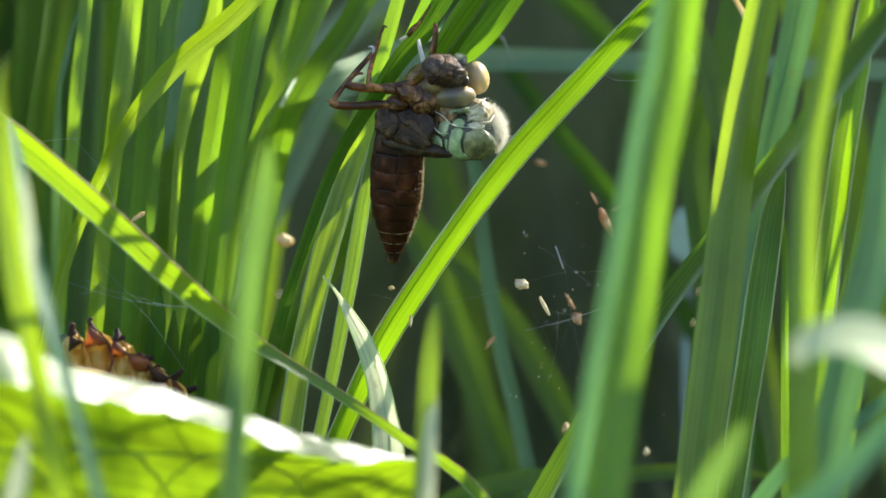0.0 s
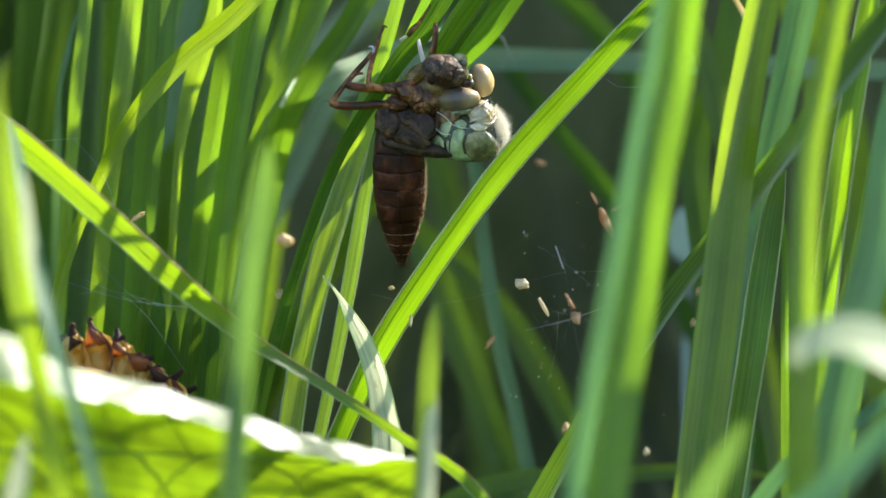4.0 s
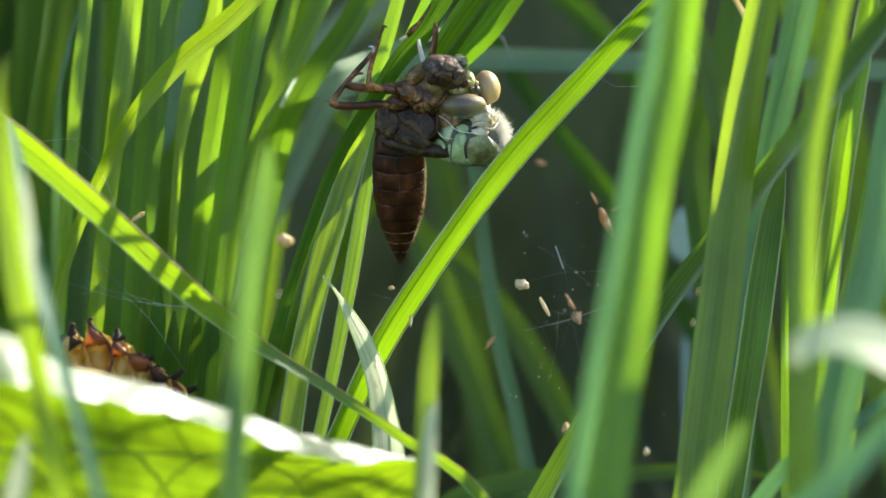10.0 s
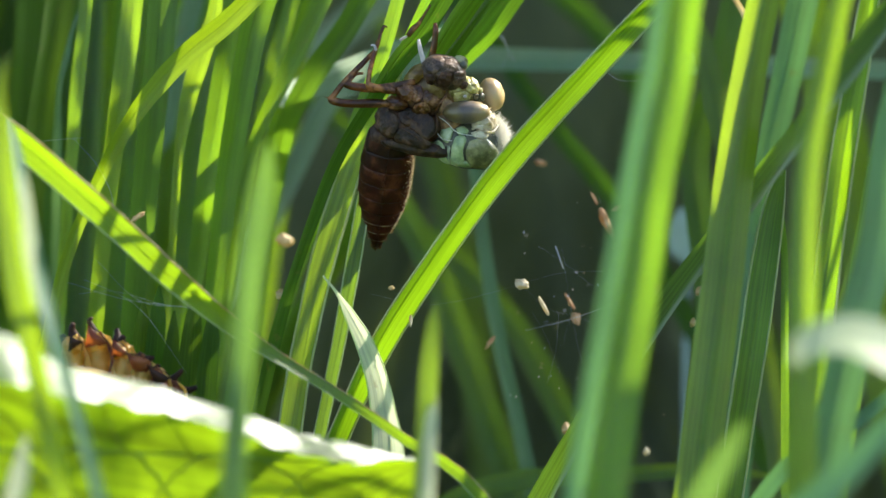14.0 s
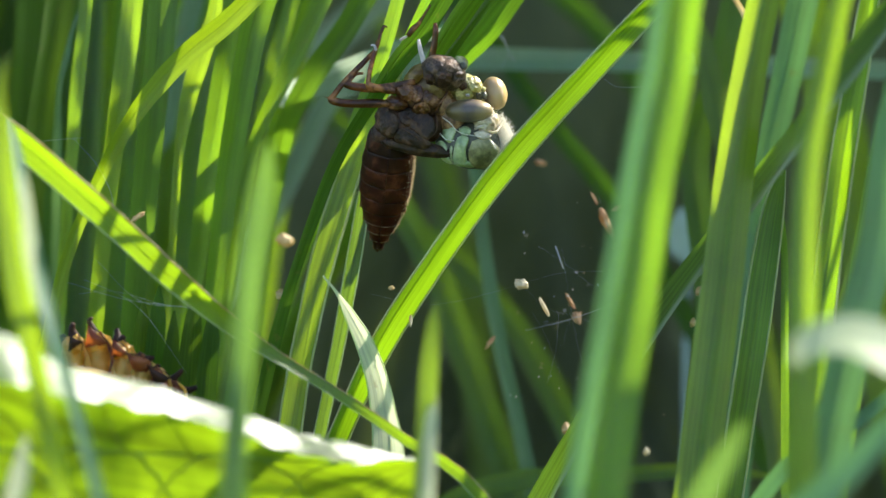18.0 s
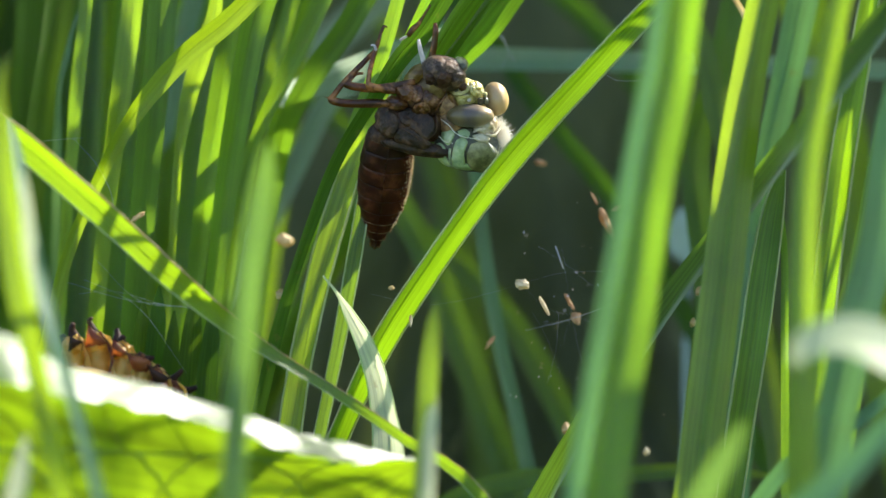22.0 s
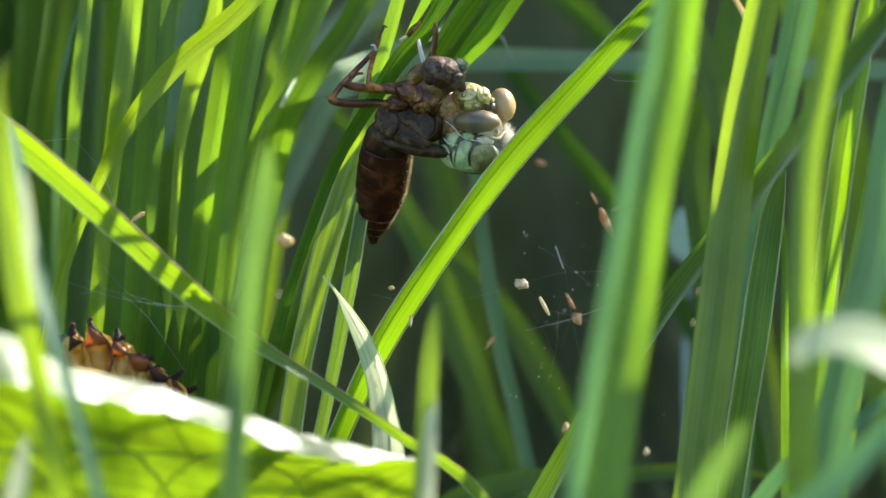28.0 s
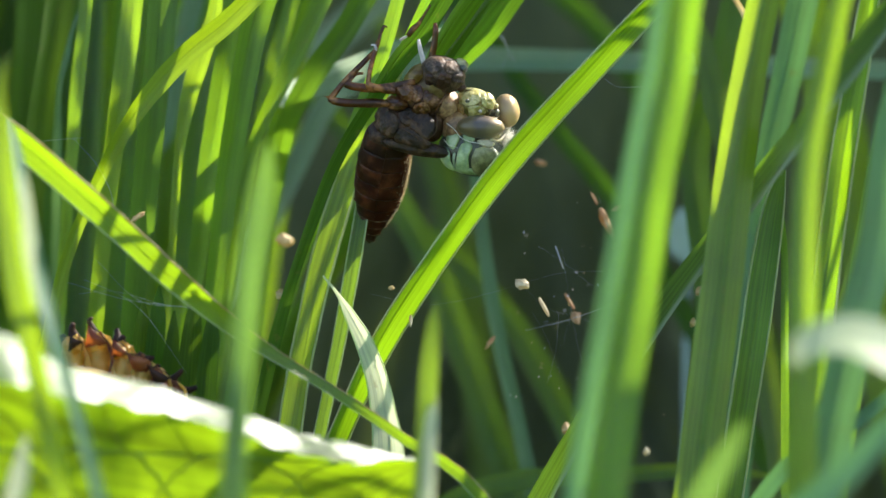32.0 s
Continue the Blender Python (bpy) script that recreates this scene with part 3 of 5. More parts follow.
# ---- grass blades ----
def near_insect_blades():
    blade([(120, -3.8, -10, 3.4), (103.9, 12.5, -9.5, 4.2), (88.1, 30, -9, 4.2), (74.3, 49.3, -4, 4.1), (66.9, 61, 1, 4.0), (60.5, 74.5, 7, 3.8), (56, 86, 10, 3.6)],
          edges=True, turn=-44, fold=0.34, up=16, lean=0.6, label="broad bright green grass blade with pale edges, leaning across")
    blade([(-8, 17, -34, 4.2), (2, 24, -33, 4.6), (20, 39.5, -29, 4.4), (31, 49.5, -28, 4.2), (42.5, 58.8, -26, 2.9), (50, 63.8, -25, 2.0), (60, 69.9, -25, 1.8), (72, 78, -26, 1.8), (84, 86.5, -28, 2.2)],
          edges=True, turn=18, fold=0.08, up=40, lean=-0.6, twist=((4, 5, -40), (6, 7, 36)), margins=(STRAW, MARGIN), label="bright green grass blade with pale edges, slanting down across others")
    blade([(57.2, 48.8, 8, 0.3), (59.8, 52, 5, 0.6), (61.2, 54.2, 3, 1.4), (63.2, 57.6, -1, 2.4), (65.2, 61.4, -5, 3.2), (67.2, 67, -8, 3.7), (68.6, 74, -11, 4.3), (69.4, 80, -14, 5.2), (70, 92, -22, 5.4)], mat=GRASS_PALE,
          up=0, turn=35, fold=0.4, edges=True, label="pale silvery green bent grass blade, strongly ribbed")
    # This blade's shade is put into its dark material.
    blade([(80, -3, 0, 3.0), (74.5, 5.5, 1, 3.4), (70.6, 10, 2, 3.4), (65.5, 18, 3, 2.6), (60.6, 26, 4, 2.2), (58.2, 31, 5, 2.1), (54.8, 40, 6, 2.0), (51.7, 49, 8, 2.0), (49.0, 58, 10, 2.4), (46.6, 68, 11, 2.3)], mat=GRASS_SHADED, turn=-44, lean=0.5, up=14,
          label="grass blade beside the larva skin, coloured darker for its shade")
    blade([(71.6, -3, 9, 2.4), (69.2, 5, 9, 2.6), (66.6, 13, 9, 2.6), (63.4, 20, 9, 1.8), (61.0, 25.4, 10, 0.9), (59.2, 30, 11, 0.8), (55.6, 40, 13, 0.8), (51, 54, 15, 0.8)], turn=25)
    blade([(69, 14, 13, 3.2), (64.2, 25, 17, 3.8), (59.8, 38, 18, 4.0), (57.0, 48, 16, 4.1), (54.8, 58, 13, 4.1), (53.2, 66, 11, 4.0), (51.4, 78, 9, 4)], edges=True, turn=34, up=10)
    blade([(67.4, 22, 12, 1.6), (65.0, 33, 11, 2.2), (62.8, 46, 10, 2.5), (60.6, 58, 9, 2.3), (58.2, 70, 8, 2.2), (56.2, 80, 7, 2.2)], mat=GRASS_DARK, edges=True, turn=28, up=8)
    blade([(85.5, -3, 9, 4.2), (79, 6, 10, 4.6), (73, 17, 20, 4.2), (66.5, 30, 44, 3.4), (57, 46, 74, 2.6), (49, 62, 95, 2.6)], mat=GRASS_DARK, turn=-62, lean=0.6, up=14)
    blade([(91, -4, 14, 5.0), (84, 5, 15, 5.4), (77.5, 13, 22, 4.8), (69.5, 25, 46, 3.8), (60, 42, 78, 3.0), (51, 60, 100, 3.0)], mat=GRASS_DARK, turn=-64, lean=0.6, up=14)
    # Added blade, mostly above the view, to shade the two blades before it.
    blade([(108, -26, 24, 6.5), (101, -18, 24, 7.5), (95, -10, 24, 7.5), (88.5, -2, 24.5, 6), (80, 11, 34, 3.6), (70, 28, 62, 2.4), (60, 46, 90, 2.4), (50, 66, 105, 2.4)], mat=GRASS_DARK, turn=-30, up=30, lean=0.5)
    blade([(77.4, -3, 5, 2.0), (73.6, 5, 6, 2.2), (70.2, 12, 10, 2.0), (66.5, 20, 22, 1.8), (60, 34, 44, 1.4), (53, 48, 66, 1.4)], turn=20)


def left_blades():
    blade([(47.5, -3, 8, 3.4), (40, 4.0, 8, 3.8), (33, 9.6, 8, 3.8), (27.4, 15.6, 8, 3.4), (22.6, 22.2, 9, 2.8), (17.2, 32.4, 12, 2.2), (12, 45, 14, 2.2), (9, 57, 16, 2.2)],
          turn=-10, label="bright green arching grass blade, lit through from behind")
    blade([(39, -3, 26, 2.0), (37.8, 4, 26, 2.8), (36.0, 9.5, 26, 3.4), (33.6, 17, 27, 3.0), (31.8, 27, 28, 1.8), (30.4, 45, 30, 1.4)], turn=25)
    blade([(42, -3, 34, 3.0), (40.6, 6, 34, 3.4), (38.8, 18, 34, 3.8), (36.6, 32, 34, 3.6), (35, 46, 36, 3.2), (33, 62, 38, 2.6)], turn=10)
    blade([(47.5, -3, 22, 4.6), (45, 4, 22, 4.8), (42.6, 16, 22, 4.6), (40.4, 30, 23, 4.2), (38.4, 46, 24, 3.6)], turn=-20)
    blade([(58.6, -3, 30, 3.4), (54.6, 5, 30, 3.4), (50.2, 14, 30, 3.0), (46.6, 21.5, 30, 2.4), (44, 28, 31, 1.9), (41.6, 44, 32, 1.6)], turn=0)
    blade([(52.4, -3, 64, 2.4), (51, 3, 64, 2.6), (49, 10, 64, 2.6), (46.5, 20, 66, 2.2), (43, 40, 70, 2.2)], turn=25)
    blade([(15.8, -3, 34, 2.4), (15, 5, 34, 2.4), (13.8, 16, 35, 2.4), (13, 26, 36, 2.2), (11.5, 45, 40, 2.0)], turn=30)
    blade([(24.2, -3, 24, 3.6), (23, 6, 24, 3.8), (21.4, 18, 25, 3.6), (19.8, 30, 28, 3.2), (17.5, 52, 32, 2.8)], turn=20)
    blade([(29, -3, 20, 5.0), (28, 8, 20, 5.0), (26.6, 22, 21, 4.8), (25, 38, 24, 4.4), (23, 58, 28, 4)], mat=GRASS_DARK, turn=-25)
    # Its dark material carries the shade at the far left.
    blade([(10.8, -3, 46, 5.0), (9, 8, 46, 5.0), (6.6, 22, 48, 4.8), (4.6, 40, 50, 4.4)], mat=GRASS_SHADED, turn=-40)
    blade([(12.6, 6, 40, 0.6), (11.8, 10, 40, 1.0), (10.6, 15, 41, 0.9), (10.2, 28, 46, 1.6), (9.8, 44, 52, 1.4)], mat=GRASS_BLUE, up=8, turn=20)
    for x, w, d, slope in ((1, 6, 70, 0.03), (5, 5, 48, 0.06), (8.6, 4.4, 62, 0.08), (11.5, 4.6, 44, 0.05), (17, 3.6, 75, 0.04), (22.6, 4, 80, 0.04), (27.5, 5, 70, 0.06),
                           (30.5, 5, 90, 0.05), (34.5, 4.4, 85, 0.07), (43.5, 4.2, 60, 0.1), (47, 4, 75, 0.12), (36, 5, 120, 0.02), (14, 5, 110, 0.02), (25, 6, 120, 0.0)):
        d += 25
        # The darker material stands for shade on the leftmost and deepest blades.
        blade([(x + 0.6, -4, d, w), (x - slope * 20, 20, d, w), (x - slope * 45, 44, d, w * 0.95), (x - slope * 70, 68, d, w * 0.85)], mat=GRASS_SHADED if x < 13 or d > 120 else GRASS,
              turn=(x * 37) % 50 - 25 if x > 13 else -36, up=30, lean=0.3, label="upright grass blade in shade, most coloured darker to match it")
    # close to the camera, out of focus
    blade([(0.2, 17, -101, 1.4), (0.7, 28, -104, 3.6), (1.9, 40, -106, 4.4), (3.4, 50, -107, 4.4), (5.4, 60, -107, 3.8), (8.4, 74, -107, 3.4)], turn=25, up=8, label="yellow-green grass blade close to the camera")
    blade([(1.6, 21, -58, 0.6), (2.9, 27, -68, 1.8), (4.8, 38, -86, 2.2), (8.0, 54, -106, 2.4), (12, 68, -112, 2.2), (16.5, 84, -116, 2.2)], mat=GRASS_BLUE, turn=-22, up=0)
    blade([(47.6, 25, -120, 0.6), (47.2, 29, -120, 2.8), (46.4, 35, -120, 4.2), (44.2, 50, -122, 4.6), (42.8, 66, -124, 4.2), (41.6, 84, -126, 4.2)], up=0, mat=GRASS_MILKY, turn=20, label="blunt green grass blade close to the camera")
    # Not a blade of its own: a pale sliver painted in as a highlight.
    blade([(4.0, 30, -112, 0.4), (4.6, 35, -112, 1.5), (5.0, 42, -112, 2.0), (5.3, 46, -112, 1.7), (5.8, 50, -112, 0.9), (6.6, 55, -112, 0.3)], mat=GRASS_PALE, up=0, root=False, turn=15, label="thin pale sliver near the camera, added as a blade's white highlight")
    blade([(77.4, 53.6, -81, 0.5), (77.1, 56, -81, 1.9), (76.5, 61, -81, 2.9), (75.6, 72, -81, 3.3), (75.0, 84, -83, 3.4)], up=0, mat=GRASS_DARK, turn=12, label="short green grass blade close to the camera")
    blade([(77.2, 67, -76, 0.4), (76.4, 76, -86, 2.4), (75.8, 90, -100, 2.6)], up=0, mat=GRASS_PALE, turn=40)
    # Pale blade that stands in for white out-of-focus highlights.
    blade([(4.7, 77, -112, 0.5), (3.6, 84, -122, 3.0), (2.6, 95, -138, 3.4)], up=0, mat=GRASS_PALE, turn=30)


def right_blades():
    blade([(121.8, -4, -96, 6.0), (119.2, 14, -96, 6.4), (115.2, 34, -98, 6.8), (112.2, 54, -100, 7.0), (109.3, 72, -102, 6.8), (107.4, 86, -104, 6.8)], turn=2, curl=-34, fold=0.4, up=70,
          label="broad green grass blade close to the camera")
    blade([(117.4, -2, -110, 2.4), (114.6, 14, -110, 3.0), (110.8, 34, -110, 3.4), (106.8, 56, -110, 3.4), (103.4, 76, -110, 3.6)], mat=GRASS_BLUE, turn=-5, up=40, label="blue-green grass blade close to the camera")
    blade([(136.5, -4, -30, 5.6), (132.6, 14, -30, 6.2), (130.0, 32, -30, 7.0), (128.0, 50, -32, 7.4), (125.4, 70, -34, 7.6), (123.4, 86, -36, 7.8)], turn=-6, fold=-0.5, up=70)
    blade([(143, -4, 44, 5.4), (139.4, 12, 46, 5.4), (136.4, 26, 48, 5.2), (134, 40, 50, 5.2), (132.4, 56, 50, 5.2), (131, 70, 50, 5.2), (130, 86, 50, 5.2)], mat=GRASS_BLUE, turn=-31, fold=0.12, up=60)
    blade([(138.6, 30, -6, 1.0), (137, 36, -6, 3.4), (135, 48, -7, 4.6), (133, 62, -8, 4.8), (130.5, 78, -8, 4.6)], up=0, edges=True, turn=-14, label="split-tipped green grass blade with fine ribs")
    blade([(137.2, 30, -5, 0.3), (138.0, 36, -5, 0.9), (138.8, 44, -6, 1.2), (138.9, 60, -7, 1.4)], up=0, turn=10)
    blade([(150, -4, -90, 3.6), (146.5, 10, -92, 4.0), (143.6, 24, -94, 4.4), (142.2, 40, -96, 4.8), (141.8, 60, -98, 5.0), (141.6, 84, -98, 5.6)], turn=5, curl=-40, fold=0.35, up=60)
    blade([(155, -4, -14, 3.2), (152, 12, -14, 3.8), (149.2, 28, -14, 4.2), (147, 44, -15, 4.2), (145, 62, -16, 4.2)], edges=True, turn=12, curl=-20, fold=0.6, up=70, label="green grass blade with a bright midrib")
    # Part of the shade on this slanting blade is put into its colour.
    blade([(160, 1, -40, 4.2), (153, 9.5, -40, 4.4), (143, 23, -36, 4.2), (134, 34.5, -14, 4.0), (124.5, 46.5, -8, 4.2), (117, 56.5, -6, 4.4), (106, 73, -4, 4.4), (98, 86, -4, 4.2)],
          mat=GRASS_SHADED, turn=62, up=60, lean=0.6, label="grass blade slanting behind the upright ones, coloured darker for its shade")
    blade([(158, 20, -64, 6), (154.4, 44, -64, 6.6), (150.4, 60, -66, 7.0), (146, 80, -66, 7.0)], mat=GRASS_BLUE, turn=-34, up=22)
    blade([(162, 10, 30, 6), (157, 30, 30, 6), (152, 50, 30, 6), (147, 70, 30, 6)], turn=-15, up=80, mat=GRASS_DARK)
    blade([(152, 46, 12, 3), (151.2, 58, 12, 4), (150, 70, 12, 4.4), (148, 84, 12, 4.4)], turn=-25, up=60)
    blade([(131, -4, 60, 5), (127.5, 12, 60, 5), (123, 26, 60, 5), (125, 50, 60, 5)], turn=-20, up=15, mat=GRASS_DARK)
    blade([(124, 8, 56, 4), (127, 20, 56, 4.4), (130.5, 34, 56, 4.4), (133, 50, 56, 4.4)], turn=-20, up=10, lean=-0.3, mat=GRASS_DARK)
    blade([(169, 69, -140, 5), (157.5, 77, -140, 5.4), (149.5, 85, -140, 5.4), (140, 95, -140, 6)], mat=GRASS_BLUE, turn=52, up=6, label="blue-green grass blade close to the camera")
    blade([(160, 68, -40, 2), (152.5, 74, -40, 2.4), (144, 79.5, -42, 3.0), (138, 84, -42, 3.0)], mat=GRASS_BLUE, turn=10, up=20)
    blade([(131.8, 74.5, -125, 0.6), (129.8, 78.4, -125, 3.2), (126.6, 84, -125, 4.6), (122.5, 92, -125, 5)], mat=GRASS_MILKY, up=0, turn=10, label="short yellow-green grass blade close to the camera")
    blade([(140.8, 64.5, -150, 1.0), (143, 61.4, -150, 5.4), (149, 59.6, -150, 6.6), (156, 61.6, -150, 7.4), (163, 66.5, -150, 6.6), (169, 80, -150, 5.6), (171, 98, -150, 5)], mat=GRASS_PALE, up=0, turn=-46, fold=0.15,
          label="pale grass blade arching over close to the camera")


def back_blades():
    blade([(150, 12.5, 84, 3.4), (118, 11.2, 84, 3.6), (98, 10.8, 84, 3.8), (84, 10.6, 84, 4.0), (72, 11.6, 86, 4.2), (60, 16, 90, 4.0), (52, 30, 92, 4)], mat=PALE_LIT, up=40, turn=34, curl=-60,
          label="pale grey-green grass blade bent over behind the insect")
    blade([(70, 8.5, 40, 2.6), (65, 11, 40, 4.0), (61, 12.8, 40, 4.4), (56, 14.6, 40, 4.4), (51.5, 16.6, 42, 4.0), (48.4, 19.4, 70, 2.0), (45.5, 26, 104, 1.6)], mat=PALE_LIT, up=12, turn=-8, label="pale grey-green grass blade bent over behind the insect")
    blade([(83.6, 28, 72, 2.4), (85.4, 43, 72, 2.5), (88.2, 60, 72, 2.6), (92.2, 78, 72, 2.8), (94.6, 90, 72, 2.8)], mat=GRASS_BLUE, up=70, lean=-0.3, turn=-30)
    # The next two are dimmed by a darker material in place of shade.
    blade([(86, 6, 110, 3.0), (93, 16, 110, 3.2), (101, 26, 110, 3.4), (109, 36, 110, 3.6), (118, 50, 110, 3.6)], mat=GRASS_SHADED, up=60, lean=-0.5)
    blade([(100, 0, 180, 4), (108, 8, 180, 4), (116, 20, 180, 4), (124, 36, 180, 4)], mat=GRASS_SHADED, up=60, lean=-0.5)
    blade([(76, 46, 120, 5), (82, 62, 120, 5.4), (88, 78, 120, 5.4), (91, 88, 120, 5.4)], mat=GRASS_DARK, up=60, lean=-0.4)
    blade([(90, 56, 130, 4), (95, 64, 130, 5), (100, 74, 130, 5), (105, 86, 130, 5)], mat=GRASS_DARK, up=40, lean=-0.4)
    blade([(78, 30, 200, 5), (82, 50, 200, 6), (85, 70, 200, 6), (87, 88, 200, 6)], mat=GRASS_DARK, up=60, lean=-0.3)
    blade([(66, -3, 34, 4.0), (61, 5, 34, 4.2), (56, 12, 34, 4.2), (51, 21, 36, 3.6), (48, 34, 49, 3.2), (45, 50, 52, 3)], mat=GRASS_DARK, up=60, lean=0.4, turn=-25)
    blade([(72, -4, 150, 5.0), (63, 3, 150, 6.0), (57, 9, 150, 6.0), (51, 18, 150, 5.0), (47, 34, 150, 4)], mat=PALE_LIT, up=60, lean=0.4, turn=-10, label="pale grey-green grass blade far behind")
    blade([(56, -2, 58, 3.4), (52, 10, 58, 3.4), (48.5, 24, 58, 3.4), (46, 44, 60, 3.6)], mat=GRASS, up=60, lean=0.4, turn=-35)
    blade([(112, 84, 60, 3), (102, 84.5, 60, 3.4), (92, 85.2, 60, 3.6), (84, 87, 60, 3.4), (76, 92, 60, 3.4)], up=30, turn=20)
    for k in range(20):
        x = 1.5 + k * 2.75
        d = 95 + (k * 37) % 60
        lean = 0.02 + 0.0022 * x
        # Two of three, and all at far left, have shade put into their colour.
        blade([(x + 1.5, -4, d, 4.6), (x - lean * 20, 20, d, 4.8), (x - lean * 46, 46, d, 4.6), (x - lean * 72, 70, d, 4.2)], mat=GRASS if k % 3 == 1 and x > 13 else GRASS_DARK if k % 3 == 2 else GRASS_SHADED, turn=(k * 53) % 60 - 30 if x > 13 else -36, up=40, lean=0.3,
              label="upright grass blade in shade, most coloured darker to match it")
    blade([(127.6, -4, -18, 0.9), (132, 3.6, -18, 1.0), (132.4, 14, -16, 1.0), (129, 40, -10, 1.2)], mat=STRAW, rib=False, up=20, label="thin dry tan grass stem behind the blades")
    # Sky reflected between the blades is given as this pale hanging blade.
    blade([(35.5, -4, 92, 3.6), (33.2, 4, 92, 3.6), (31.0, 14, 92, 3.0), (29.2, 24, 92, 2.8), (28.4, 27, 92, 0.6)], mat=PALE_LIT, up=10, turn=-20, root=False, rib=False, label="pale grass blade hanging behind the green ones, sky sheen put into its colour")
    # Low blades added in a dark colour, in place of shade down there.
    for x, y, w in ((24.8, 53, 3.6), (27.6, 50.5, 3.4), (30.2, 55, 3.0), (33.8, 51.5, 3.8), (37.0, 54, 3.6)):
        blade([(x + 0.6, y, 14, 0.4), (x + 0.2, y + 5, 14, w * 0.8), (x - 0.6, y + 13, 15, w), (x - 1.4, y + 26, 16, w)], mat=GRASS_SHADED, up=0, turn=-30, label="short grass blade added low down, coloured dark to stand for shade")
    # a round leaf far behind, added pale to stand in for a glint of sky
    bm = bmesh.new()
    ring = [bm.verts.new(Vector((math.cos(a) * 4.2, 0.9 * math.sin(2 * a), math.sin(a) * 6.0)) * MM) for a in [2 * math.pi * k / 24 for k in range(24)]]
    centre = bm.verts.new(Vector((0, -0.8, 0)) * MM)
    for k in range(24):
        bm.faces.new((centre, ring[k], ring[(k + 1) % 24]))
    tube(bm, [(0, 0, -0.008, 0.0006), (0.001, 0.01, -0.1, 0.0008), (0.002, 0.015, -0.22, 0.001)], 6)
    ob = new("dead_leaf", mesh_of("dead_leaf", bm, GLINT_LEAF))
    ob.matrix_basis = Matrix.Translation(spot(121.6, 41.6, 120))
    tagged(ob, "pale blue-grey round leaf on a thin stalk, added as a sky glint", "leaf")


near_insect_blades()
left_blades()
right_blades()
back_blades()
make_shading_blades()


# ---- broad leaf ----
def make_broad_leaf():
    base = spot(-60, 56, -62)
    rim = glide([(x, y, -86 + 0.5 * x + 2.6 * math.tanh((x - 16) / 6), h) for x, y, h in ((-60, 50, 9), (-12, 56.5, 9), (2, 59.5, 8.4), (10, 64.0, 5.8), (19, 66.4, 4.8), (26, 67.8, 4.8), (35, 70.8, 3.8), (44, 73.4, 4.0), (55, 77, 4), (65, 79.2, 3), (74, 81.4, 1.6))], 90)
    bm = bmesh.new()
    uv = bm.loops.layers.uv.new("UVMap")
    grid = []
    for i, r in enumerate(rim):
        s = i / 90
        row = []
        shrink = 1 - max(0, s - 0.9) / 0.1 * 0.9
        # the lip folded forwards, from its free edge up to the fold, then the sheet hanging down behind it
        for k in range(8):
            f = 1 - k / 7
            crease = 0.9 * noise.noise((r[0] * 0.22, f * 3, 1)) + 0.7 * noise.noise((r[0] * 0.7, f * 4, 4)) + 0.3 * noise.noise((r[0] * 1.9, f * 7, 9))
            row.append(bm.verts.new(spot(r[0], r[1] + r[3] * f * shrink + crease * (0.35 + 0.65 * f), r[2] - r[3] * (1.08 + 0.14 * math.sin(r[0] * 0.35) + 0.004 * r[0]) * f * shrink - crease * f) - base))
        for k in range(1, 18):
            f = k / 17
            crease = 1.0 * noise.noise((r[0] * 0.12, f * 4, 7)) + 0.3 * noise.noise((r[0] * 0.5, f * 12, 3))
            row.append(bm.verts.new(spot(r[0], r[1] + 38 * f * shrink, r[2] + (4 * math.sin(min(1, f * 6) * 1.57) + 16 * f + crease) * shrink) - base))
        grid.append(row)
    for i in range(90):
        for k in range(24):
            f = bm.faces.new((grid[i][k], grid[i + 1][k], grid[i + 1][k + 1], grid[i][k + 1]))
            for loop, c in zip(f.loops, ((i, k), (i + 1, k), (i + 1, k + 1), (i, k + 1))):
                loop[uv].uv = (c[1] / 24 * 0.6, c[0] / 90 * 4)
    co = [[v.co.copy() for v in row] for row in grid]
    ob = new("broad_leaf", mesh_of("broad_leaf", bm, BROAD))
    ob.location = base
    tagged(ob, "broad glossy green leaf with branching veins, lit through", "leaf")
    def on_sheet(x, y):
        """A place on the hanging sheet, a little proud of its front."""
        i = min(range(91), key=lambda k: abs(rim[k][0] - x))
        f = max(0.02, min(0.98, (y - rim[i][1]) / 38 / max(0.1, 1 - max(0, i / 90 - 0.9) / 0.1 * 0.9)))
        k = f * 17
        j = min(16, int(k))
        low, high = co[i][7 + j], co[i][8 + j]
        return low.lerp(high, k - j) + Vector((0, -0.0005, 0.0001))
    for line, r, label in (([(-20, 80), (5, 79.6), (24, 80.2), (44, 81), (60, 82)], 0.5, "raised main vein"), ([(2, 79.6), (9, 86), (15, 93)], 0.5, ""), ([(-6, 68), (2, 75), (9, 83), (18, 93)], 0.45, ""), ([(14, 80), (9.5, 74), (6, 67)], 0.35, ""),
                           ([(22, 80), (19, 74), (16.5, 69)], 0.35, ""), ([(24, 80.2), (29, 86), (33, 93)], 0.45, ""), ([(34, 80.6), (31, 76), (28, 71)], 0.3, ""), ([(36, 80.7), (30, 85), (25, 92)], 0.35, ""), ([(44, 81), (41, 84.5), (36, 90)], 0.4, ""), ([(46, 81), (52, 85), (58, 92)], 0.4, ""),
                           ([(60, 82), (55, 83.6), (49, 89)], 0.3, "")):
        path = glide([(x, y, 0) for x, y in line], 14)
